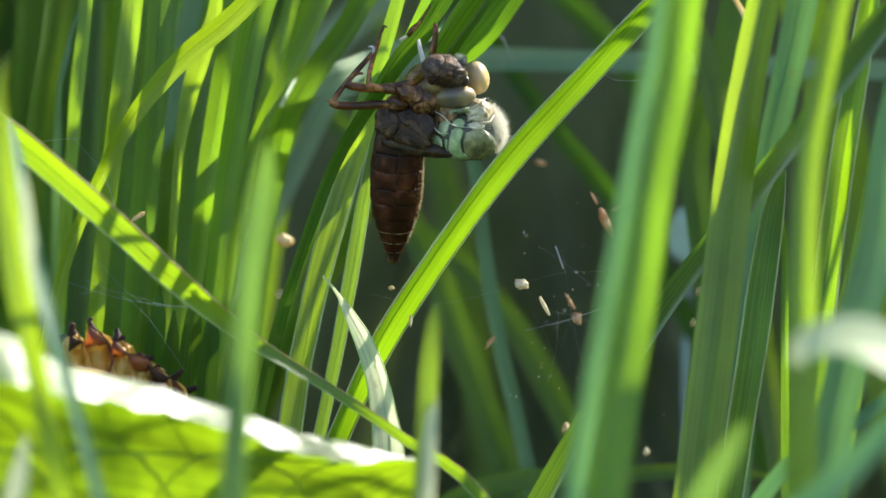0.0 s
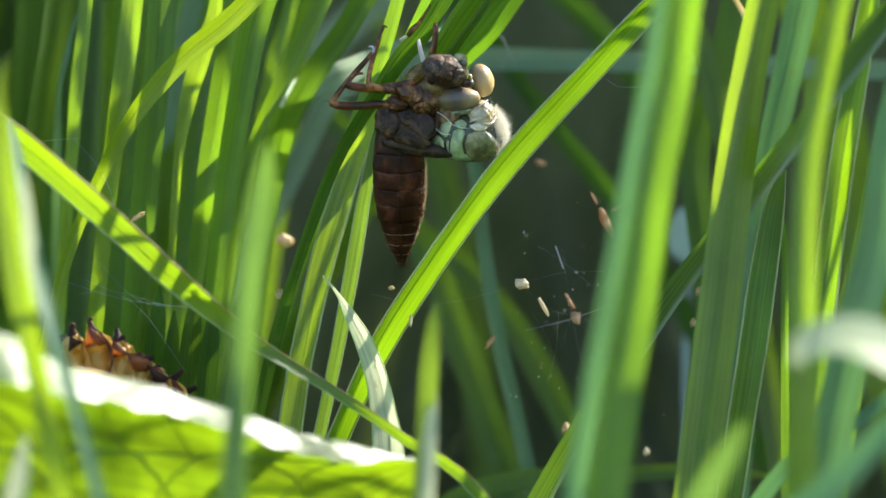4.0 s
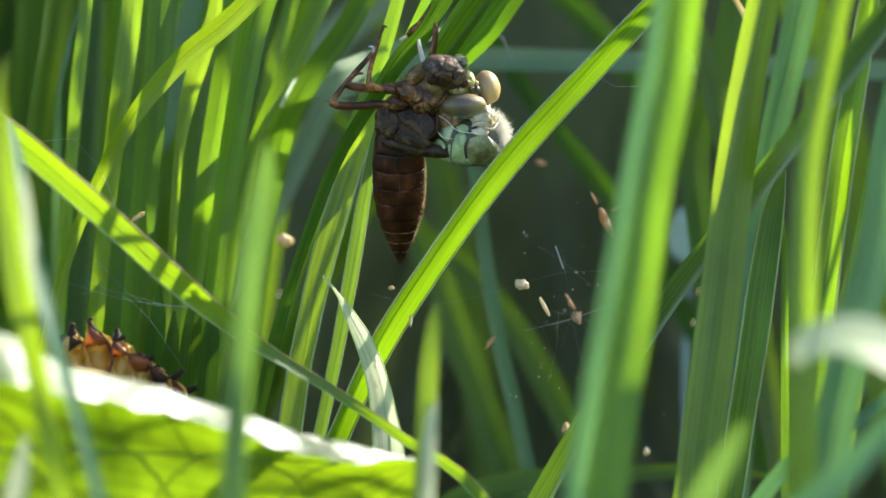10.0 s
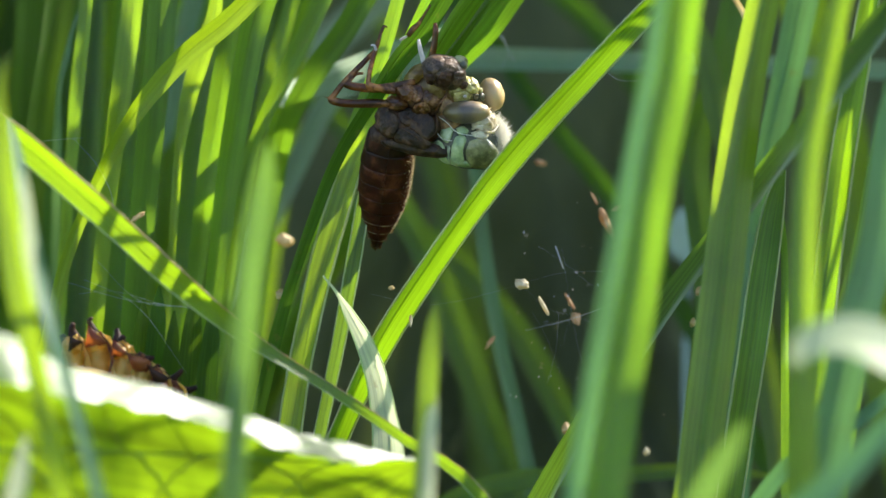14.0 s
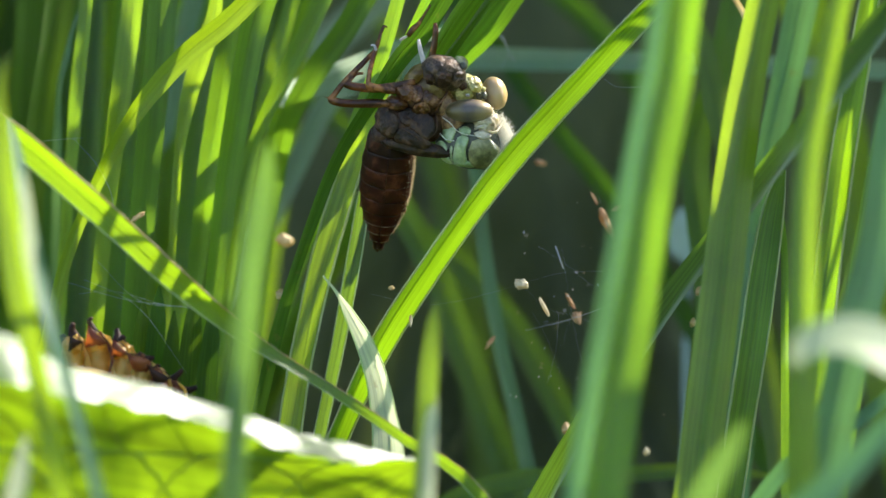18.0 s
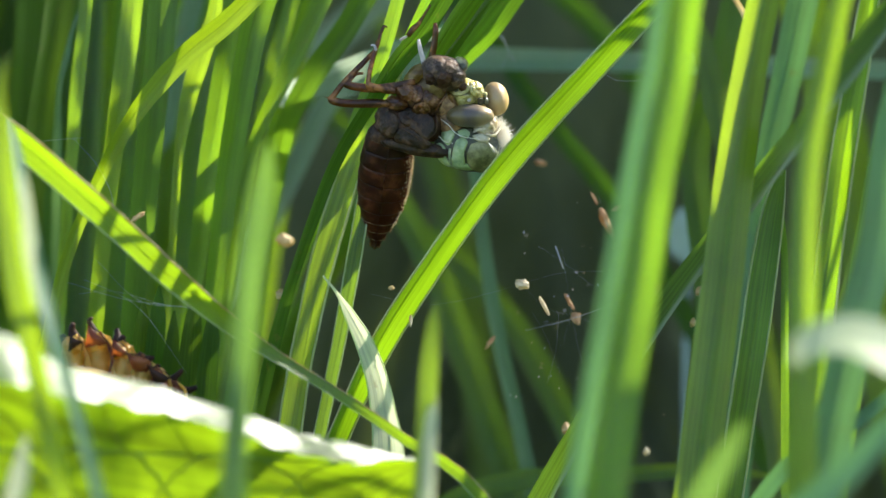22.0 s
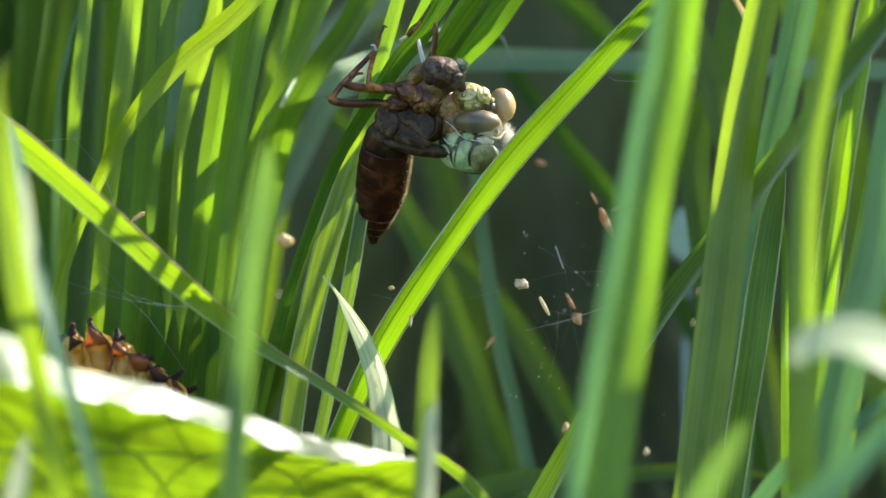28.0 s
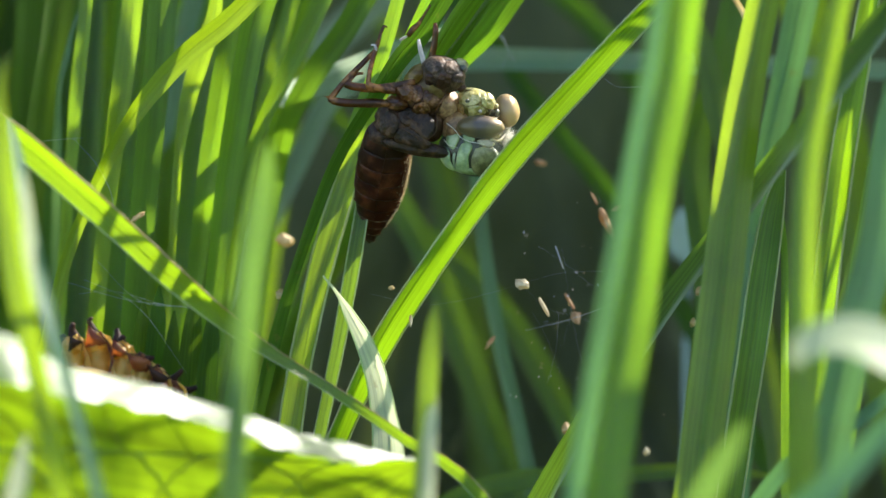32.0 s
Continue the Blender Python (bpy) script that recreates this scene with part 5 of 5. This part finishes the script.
    for k in range(5):
        part("wing_fold", rod([(85.4 + 0.5 * k, 23.0 + 0.35 * k, -3.0 + 0.3 * k, 0.12), (86.2 + 0.4 * k, 24.0 + 0.5 * k, -3.3 + 0.35 * k, 0.2), (86.6 + 0.3 * k, 25.0 + 0.5 * k, -2.9 + 0.4 * k, 0.08)], o, 5, 8), BUFF, fly, "crumpled pale wing fold")
    part("tracheal_thread", rod([(76.9, 19.9, -4.6, 0.05), (78.4, 20.8, -4.6, 0.075), (79.6, 22.0, -4.7, 0.075), (81.0, 22.6, -4.8, 0.08), (82.2, 22.7, -4.8, 0.075), (84.0, 22.8, -4.6, 0.04)], o, 5, 16), HAIR, fly, "fine white thread of old air tube")
    part("tracheal_thread", rod([(76.8, 22.8, -4.6, 0.06), (77.8, 23.7, -4.4, 0.09), (79.4, 23.9, -4.5, 0.06)], o, 5, 10), HAIR, fly, "fine white thread of old air tube")
    rng = random.Random(5)
    bm = bmesh.new()
    for i in range(8000):
        a = rng.gauss(0.05, 0.62)
        b = rng.uniform(-1.0, 0.8)
        n = Vector((math.cos(a) * math.cos(b), -math.sin(b), math.sin(a) * math.cos(b)))
        if n.z < -0.55 or n.x < 0.25 or n.y < -0.3 and n.x < 0.62:
            continue
        p = local(83.9, 23.3, 2.0, o) / MM + Vector((n.x * 4.5, n.y * 4.6, n.z * 4.8))
        t = (n + Vector((rng.gauss(0, 0.5), rng.gauss(0, 0.5), rng.gauss(-0.1, 0.5)))).normalized()
        h = rng.uniform(0.6, 2.3) * rng.uniform(0.6, 1.0)
        sway = Vector((rng.gauss(0, 0.2), rng.gauss(0, 0.2), rng.gauss(-0.1, 0.2))) * h
        tube(bm, [tuple(p * MM) + (0.03 * MM,), tuple((p + t * h * 0.6 + sway * 0.2) * MM) + (0.026 * MM,), tuple((p + t * h + sway) * MM) + (0.008 * MM,)], 3)
    tagged(part("down", bm, HAIR, fly, "fine white down on the thorax"), kind="stuff")
    return head


mask_head = make_exuvia()
hind_leg = make_legs()
abdomen = make_abdomen()
fly_head = make_dragonfly()


# ---- thorny pupa on the leaf ----
def make_pupa():
    o = (22.0, 66.0, 0.0)
    ob = tagged(empty_at("pupa", o), "thorny amber and dark brown pupa lying behind the leaf", "pupa")
    ob.matrix_basis = Matrix.Translation(spot(21.8, 66, -16)) @ BASIS
    for i, (x, y, rx, ry, lean) in enumerate(((13.6, 62.8, 2.6, 4.2, 8), (17.6, 62.8, 3.0, 4.9, 10), (21.6, 64.0, 2.7, 4.4, 18), (25.0, 65.8, 2.6, 3.7, 28), (28.2, 67.6, 2.4, 3.0, 38), (31.2, 69.2, 2.0, 1.9, 45))):
        part("segment", lump(bmesh.new(), x, y + 1.4, 0, rx, ry, 3.8, o, lean=lean, rough=0.1, seed=i), AMBER if i < 4 else RUST, ob, "" if i < 4 else "rust-brown tail segment")
        part("back_plate", lump(bmesh.new(), x + 0.2, y - ry * 0.36, -0.9, rx * 0.8, ry * 0.42, 3.3, o, lean=lean + 8, rough=0.16, grain=0.35, seed=i + 9), RUST if i > 2 else AMBER, ob, "glossy rust-brown back plate" if i > 2 else "glossy amber back plate")
        part("ridge", rod([(x + rx * 0.2, y - ry * 0.8, -2.4, 0.25), (x + rx * 0.75, y - ry * 0.3, -3.5, 0.28), (x + rx * 0.95, y + ry * 0.2, -3.9, 0.3), (x + rx * 0.7, y + ry * 0.8, -3.8, 0.2)], o, 6, 10), RUST if i in (1, 3) else AMBER, ob)
        part("fold", rod([(x - rx * 0.5, y - ry * 0.1, -3.5, 0.2), (x - rx * 0.35, y + ry * 0.4, -4.0, 0.34), (x - rx * 0.4, y + ry * 0.9, -3.9, 0.25)], o, 6, 8), AMBER, ob)
    for a, b, c, mat in (((16.3, 57.6), (20.0, 61.0), (15.8, 61.6), RUST), ((20.6, 60.0), (23.4, 62.8), (20.2, 63.4), RUST), ((23.0, 62.6), (27.2, 63.9), (24.2, 65.8), RUST), ((26.6, 64.6), (30.6, 66.8), (28.0, 68.4), HORN), ((13.2, 59.4), (15.4, 60.6), (13.0, 62.4), HORN)):
        bm = bmesh.new()
        rows = [[bm.verts.new(local(*(np.array(a) * (1 - i / 8) + (np.array(b) * (1 - j / max(1, i)) + np.array(c) * (j / max(1, i))) * (i / 8)), -3.6 - 1.3 * math.sin(math.pi * (0.15 + 0.7 * i / 8)) * (0.6 + 0.4 * math.sin(math.pi * j / max(1, i))), o))
                 for j in range(i + 1)] for i in range(9)]
        for i in range(8):
            for j in range(i + 1):
                bm.faces.new((rows[i][j], rows[i + 1][j], rows[i + 1][j + 1]))
                if j < i:
                    bm.faces.new((rows[i][j], rows[i + 1][j + 1], rows[i][j + 1]))
        sheet = part("plate", bm, mat, ob, "three-cornered rust-orange plate" if mat == RUST else "three-cornered dark brown plate")
        part("plate_edge", rod([(*a, -4.3, 0.12), ((a[0] + b[0]) / 2 + 0.3, (a[1] + b[1]) / 2 - 0.3, -4.4, 0.09), (*b, -4.5, 0.1), (b[0] - 0.2, b[1] + 1.6, -4.4, 0.04)], o, 6, 10), HORN, sheet)
    for pts in ([(13.6, 60, -1), (13.3, 58.4, -1.5), (13.6, 57.4, -1.8)], [(17.2, 59.6, -1.5), (16.6, 57.8, -2), (16.3, 56.8, -2.2), (17.0, 56.6, -2.3)], [(21.0, 61, 0), (21.0, 59.4, 0.4), (20.8, 58.4, 0.6)],
                [(21.8, 61.2, -1), (22.0, 60.1, -1.2), (22.4, 59.7, -1.4)], [(24.8, 63.4, -1), (26.2, 63.6, -1.5), (27.4, 63.3, -1.8)], [(26, 66, -1), (27.6, 65.4, -1.4), (28.4, 64.6, -1.6)],
                [(29.4, 68, -1), (31.0, 66.8, -1.4), (32.4, 65.5, -1.6)], [(31.4, 69.3, -1), (33.6, 68.9, -1.4), (34.8, 68.4, -1.6)], [(12.8, 61.6, 0), (11.8, 60.2, 0.3), (11.4, 59.4, 0.4)]):
        part("thorn", rod([(*p, r) for p, r in zip(pts, (1.2, 0.65, 0.4, 0.34))], o, 7, 8), HORN, ob, "dark blunt thorn")
    part("belly", lump(bmesh.new(), 20, 69, -6, 9, 3.0, 6.5, o, lean=22, rough=0.05), AMBER, ob)


make_pupa()


# ---- silk, husks and crumbs ----
def thing_of(name, bm, mat, label, category, group=""):
    ob = new(name, mesh_of(name, bm, mat))
    return tagged(ob, label, category, group)


def make_crumbs():
    def crumb(name, x, y, d, rx, ry, lean, mat, label, seed, rough=0.25):
        bm = blob(bmesh.new(), (0, 0, 0), (rx * MM, min(rx, ry) * MM, ry * MM), lean, rough=rough * 2, grain=0.6, seed=seed * 1.37 + 0.5, cols=20, rings=12, square=0.9)
        ob = thing_of(name, bm, mat, label, "debris", "crumbs caught in silk")
        ob.matrix_basis = Matrix.Translation(spot(x, y, d)) @ BASIS
        return ob
    out = [crumb("husk", 92.3, 50.3, 6, 1.2, 0.85, 10, CREAM, "cream seed husk hanging in silk", 1),
           crumb("straw_bit", 96.3, 54.3, 8, 0.36, 1.9, -28, CREAM, "short cream rod of straw hanging in silk", 2, 0.08),
           crumb("seed", 102, 56.2, 20, 0.75, 1.25, -8, RUST_STRAW, "tan seed hanging in silk", 3),
           crumb("straw_bit", 100.9, 53.4, 22, 0.3, 1.5, -30, RUST_STRAW, "thin tan straw bit in silk", 4, 0.15),
           crumb("dry_leaf_bit", 107.4, 39.4, 24, 0.7, 2.5, -26, RUST_STRAW, "dry tan leaf sliver caught in silk", 5, 0.3),
           crumb("dry_leaf_bit", 109.6, 36.8, 24, 1.4, 0.36, -24, RUST_STRAW, "dry tan leaf sliver caught in silk", 6, 0.2),
           crumb("dry_leaf_bit", 109.2, 41.5, 22, 0.9, 0.4, -30, RUST_STRAW, "small dry tan leaf sliver caught in silk", 21, 0.2),
           crumb("straw_bit", 105.2, 35.2, 26, 0.2, 1.2, -28, RUST_STRAW, "thin tan straw bit in silk", 22, 0.15),
           crumb("seed", 50.4, 42.6, -31, 1.35, 0.95, 25, STRAW, "tan seed husk on a grass stem", 7),
           crumb("crumb", 49.5, 52.2, 12, 0.7, 0.8, 0, STRAW, "small tan crumb in silk", 8),
           crumb("dry_leaf_bit", 24.4, 38.4, -12, 1.2, 0.45, -35, STRAW, "small dry sliver on the slanting blade", 9),
           crumb("dry_leaf_bit", 95.6, 28.8, 48, 1.0, 0.5, 15, RUST_STRAW, "dry brown leaf bit in silk", 10),
           crumb("crumb", 100.2, 75.9, 22, 0.75, 1.0, 0, STRAW, "tan seed crumb in silk", 11),
           crumb("dry_leaf_bit", 86.7, 60.6, 26, 0.4, 1.3, 35, RUST_STRAW, "small dry sliver in silk", 12),
           crumb("crumb", 114.4, 80, 30, 0.5, 0.7, 20, CREAM, "pale crumb in silk", 13),
           crumb("crumb", 122.6, 57.2, 4, 0.5, 0.7, 20, STRAW, "orange-tan crumb on a blade", 14),
           crumb("crumb", 123.6, 51.6, 6, 0.5, 0.8, 20, STRAW, "orange-tan crumb on a blade", 15),
           crumb("dry_leaf_bit", 40.2, 58.2, -13, 1.5, 0.5, 40, CREAM, "pale frayed bit under the slanting blade", 16),
           crumb("crumb", 72.7, 56.8, -3, 0.25, 0.9, 0, CREAM, "pale bit of fluff on a blade edge", 17),
           crumb("crumb", 69.3, 51.0, 10, 0.45, 0.4, 0, STRAW, "small brown crumb in silk", 18)]
    rng = random.Random(21)
    for i in range(48):
        x, y, d = rng.gauss(102, 7), rng.gauss(56, 11), rng.uniform(0, 40)
        crumb("crumb", x, y, d, rng.uniform(0.06, 0.2), rng.uniform(0.06, 0.2), rng.uniform(0, 90), rng.choice((SILK, STRAW, CREAM)), "tiny pale crumb in silk", i)
    return out


def make_silk():
    rng = random.Random(8)
    def strand(points, r=0.045):
        P = [(*spot(x, y, d), r * MM) for x, y, d in points]
        base = Vector(P[0][:3])
        bm = tube(bmesh.new(), [(*(Vector(p[:3]) - base), p[3]) for p in glide(P, 14)], 4)
        ob = thing_of("silk_thread", bm, SILK, "fine grey spider silk thread strung between grass blades", "spider silk", "spider silk threads")
        ob.location = base
        return ob
    strand([(12, 50, 6), (22, 53, 6), (34, 54.6, 4), (43, 57, -8)], 0.03)
    strand([(15, 49.5, 8), (24, 54, 8), (33, 66, 6)], 0.02)
    strand([(17, 46, 10), (25, 53.4, 8), (36, 54.2, 4)], 0.018)
    strand([(14, 52, 8), (20, 51.6, 7), (30, 54.3, 5)], 0.018)
    strand([(13, 24.6, 6), (17, 29, 4), (19.4, 33.5, 2), (20.2, 37.5, -6)], 0.03)
    strand([(14.6, 24.4, 8), (9.5, 24.8, 6), (4, 25.6, -4)], 0.025)
    strand([(93, 58.5, 16), (100, 56.8, 14), (112, 52.5, -10)], 0.045)
    strand([(87.6, 3, 40), (88.4, 6, 40), (89.8, 8.4, 40), (91, 11, 40)], 0.09)
    strand([(89.0, 6.4, 40), (89.9, 9.6, 40), (88.6, 12, 40)], 0.05)
    strand([(65.5, 52, 6), (76, 54, 8), (92.3, 50.3, 6), (98, 48.6, 8), (112, 48, -20)], 0.013)
    strand([(92.3, 50.3, 6), (96.3, 54.3, 8), (102, 56, 20), (112, 60, -20)], 0.011)
    strand([(99.5, 44, 14), (100.8, 53, 15), (103, 64, 18), (108, 74, 10)], 0.01)
    strand([(106, 35, 16), (107.4, 39.6, 16), (113, 43, -30)], 0.018)
    strand([(98.3, 43.6, 12), (99.0, 45.6, 12), (99.7, 47.6, 12)], 0.16)
    strand([(95.2, 43.6, 16), (99, 46, 15), (103.5, 49.6, 16), (107, 52, 18)], 0.014)
    for i in range(5):
        x, y = rng.gauss(101, 6), rng.gauss(52, 10)
        a = rng.uniform(0, 6.28)
        h = rng.uniform(3, 9)
        d = rng.uniform(4, 30)
        strand([(x, y, d), (x + h * math.cos(a), y + h * math.sin(a) * 0.7, d + 3), (x + 2 * h * math.cos(a + 0.06), y + 2 * h * math.sin(a + 0.06) * 0.7, d + 4)], 0.009)
    return strand([(107, 13.4, -4), (109, 14.7, -4), (111, 14.9, -4), (114, 14.8, -4)], 0.03)


crumbs = make_crumbs()
loose_thread = make_silk()


# ---- what moves ----
def motions():
    # tail tip of the hanging abdomen, in the field's millimetres
    tip = [(0, 69.5, 46.5), (0.5, 70.6, 46.8), (1, 71.9, 47.0), (1.5, 71.8, 47.0), (2, 72.4, 47.3), (2.5, 73.0, 47.4), (3, 71.8, 47.3), (3.5, 70.8, 46.9), (5.5, 71.9, 47.2), (6.5, 72.1, 47.2),
           (7, 72.7, 47.4), (7.5, 72.6, 47.3), (8, 71.8, 46.8), (8.5, 71.0, 46.5), (9, 70.3, 46.3), (10, 70.7, 46.4), (11, 70.8, 46.4), (11.5, 70.0, 46.3), (12, 69.4, 46.2), (12.5, 69.1, 46.1), (13, 68.7, 45.9), (13.1, 69.0, 45.6),
           (13.2, 69.8, 34.4), (13.3, 58.6, 45.6), (13.4, 62.0, 43.2), (13.5, 65.6, 44.2), (13.7, 66.2, 44.4), (14, 66.2, 44.5), (14.5, 66.3, 44.6), (16.5, 66.6, 44.9), (17.5, 66.5, 44.6), (19, 66.9, 45.2), (20, 67.1, 45.2), (20.5, 67.0, 45.2), (21, 66.1, 44.4), (22, 66.0, 44.3), (23, 66.1, 44.3), (24, 66.0, 44.2), (25, 65.6, 43.6),
           (25.5, 65.5, 43.5), (27.5, 65.7, 43.6), (28.5, 65.3, 43.3), (29, 65.1, 43.2), (32, 65.0, 43.2)]
    rows = []
    for t, x, y in tip:
        # its root gives way a little as the tail swings over
        root = HINGE[0] - 1.6 * min(1.0, max(0.0, (69.0 - x) / 3.5))
        at = local(root, HINGE[1], HINGE[2], SHELL_AT)
        dx, dy = x - root, y - HINGE[1]
        back = math.acos(min(1.0, math.hypot(dx, dy) * (0.975 if t > 13.1 else 1.0) / (ABDOMEN + 0.5)))
        if 13.15 < t < 13.25:
            back = -back
        rows.append((t, Matrix.Translation(at) @ Matrix.Rotation(math.atan2(-dx, dy), 4, "Y") @ Matrix.Rotation(back, 4, "X")))
    walk(abdomen, rows)
    # the young dragonfly works its way out: (seconds, right, down, clockwise turn), and its head beyond that
    body = [(0, 0, 0, 0), (1.5, -0.1, 0.3, 0), (2.5, 0.2, 0.2, 0.5), (3.5, 0.3, 0.2, 1), (5.5, 0.35, 0.3, 1), (7.5, 0.5, 0.5, 1.5), (8, 0.6, 0.35, 1.5), (9.5, 0.6, 0.9, 2), (12, 0.7, 1.1, 3), (14, 0.5, 1.4, 4), (16.5, 0.45, 1.4, 4),
            (17.5, 0.85, 1.4, 4), (19, 1.0, 1.5, 4.5), (21.5, 0.6, 1.9, 5), (23, 1.1, 1.9, 5.5), (25, 1.2, 2.2, 6), (28, 1.4, 2.3, 6.5), (31.5, 1.2, 2.6, 7), (32, 1.5, 2.7, 7)]
    walk(fly, [(t, Matrix.Translation(spot(FLY_AT[0] + x, FLY_AT[1] + y, FLY_AT[2])) @ BASIS @ Matrix.Rotation(radians(a), 4, "Y")) for t, x, y, a in body])
    eyes = [(0, 0, 0), (0.5, 0, 0), (1, 0.2, 0.5), (1.5, 0, 0.5), (2, 0.3, 0.3), (2.5, 0.5, 0.5), (3.5, 0.8, 0.5), (5.5, 0.8, 0.6), (6, 0.6, 0.7), (6.5, 1.0, 0.8), (7.5, 1.3, 1.0), (8.5, 1.4, 0.7), (9, 1.7, 1.3), (9.5, 1.9, 1.6), (10.5, 1.9, 1.6),
            (11.5, 2.2, 2.0), (12.5, 2.5, 2.3), (13, 2.5, 2.3), (13.5, 2.9, 2.7), (14, 2.6, 2.9), (14.5, 2.6, 2.8), (16.5, 2.5, 2.8), (17, 2.8, 2.8), (18.5, 3.1, 2.7), (19, 3.2, 2.8), (19.5, 3.2, 3.2), (20.5, 3.2, 3.2), (21.5, 3.1, 3.5), (22.5, 3.6, 3.7),
            (23, 3.7, 3.8), (23.5, 3.7, 3.5), (24.5, 4.0, 4.1), (25, 4.2, 4.4), (25.5, 4.2, 4.4), (27.5, 4.4, 4.4), (28, 4.5, 4.6), (29, 4.7, 4.4), (30, 4.8, 5.0), (31, 4.8, 5.2), (31.5, 4.8, 5.5), (32, 5.2, 5.6)]
    rows = []
    for t, x, y in eyes:
        bx, by, ba = (float(np.interp(t, [b[0] for b in body], [b[k] for b in body])) for k in (1, 2, 3))
        here = Matrix.Translation(local(FLY_AT[0] + bx, FLY_AT[1] + by, FLY_AT[2], FLY_AT)) @ Matrix.Rotation(radians(ba), 4, "Y")
        there = Matrix.Translation(local(NOD[0] + x, NOD[1] + y, NOD[2], FLY_AT)) @ Matrix.Rotation(radians(t / 32 * 6), 4, "Y")
        rows.append((t, here.inverted() @ there))
    walk(fly_head, rows)
    # the empty hind leg is tugged once
    leg = local(69.0, 18.6, -4.0, SHELL_AT)
    walk(hind_leg, [(t, Matrix.Translation(leg + Vector((-0.0002 * f, 0, 0.0001 * f))) @ Matrix.Rotation(radians(3.0 * f), 4, "Y")) for t, f in ((0, 0), (13.1, 0), (13.6, 1), (28, 1), (32, 1.15))])
    # the empty head mask is pushed over as the young head comes out
    pivot = local(75.4, 12.2, -3.0, SHELL_AT)
    walk(mask_head, [(t, Matrix.Translation(pivot) @ Matrix.Rotation(radians(a), 4, "Y") @ Matrix.Translation(-pivot)) for t, a in ((0, 0), (6, 1), (10, 2), (14, 4), (20, 6), (26, 8), (32, 9))])
    # silk stirs in the air
    for k, ob in enumerate([*crumbs[:4], loose_thread]):
        home = ob.matrix_basis.copy()
        amp = (0.00008, 0.0001, 0.0001, 0.0001, 0.0006)[k]
        walk(ob, [(i * 0.5, Matrix.Translation((amp * math.sin(i * 1.9 + k), 0, amp * math.sin(i * 2.7 + 2 * k))) @ home) for i in range(65)])


motions()
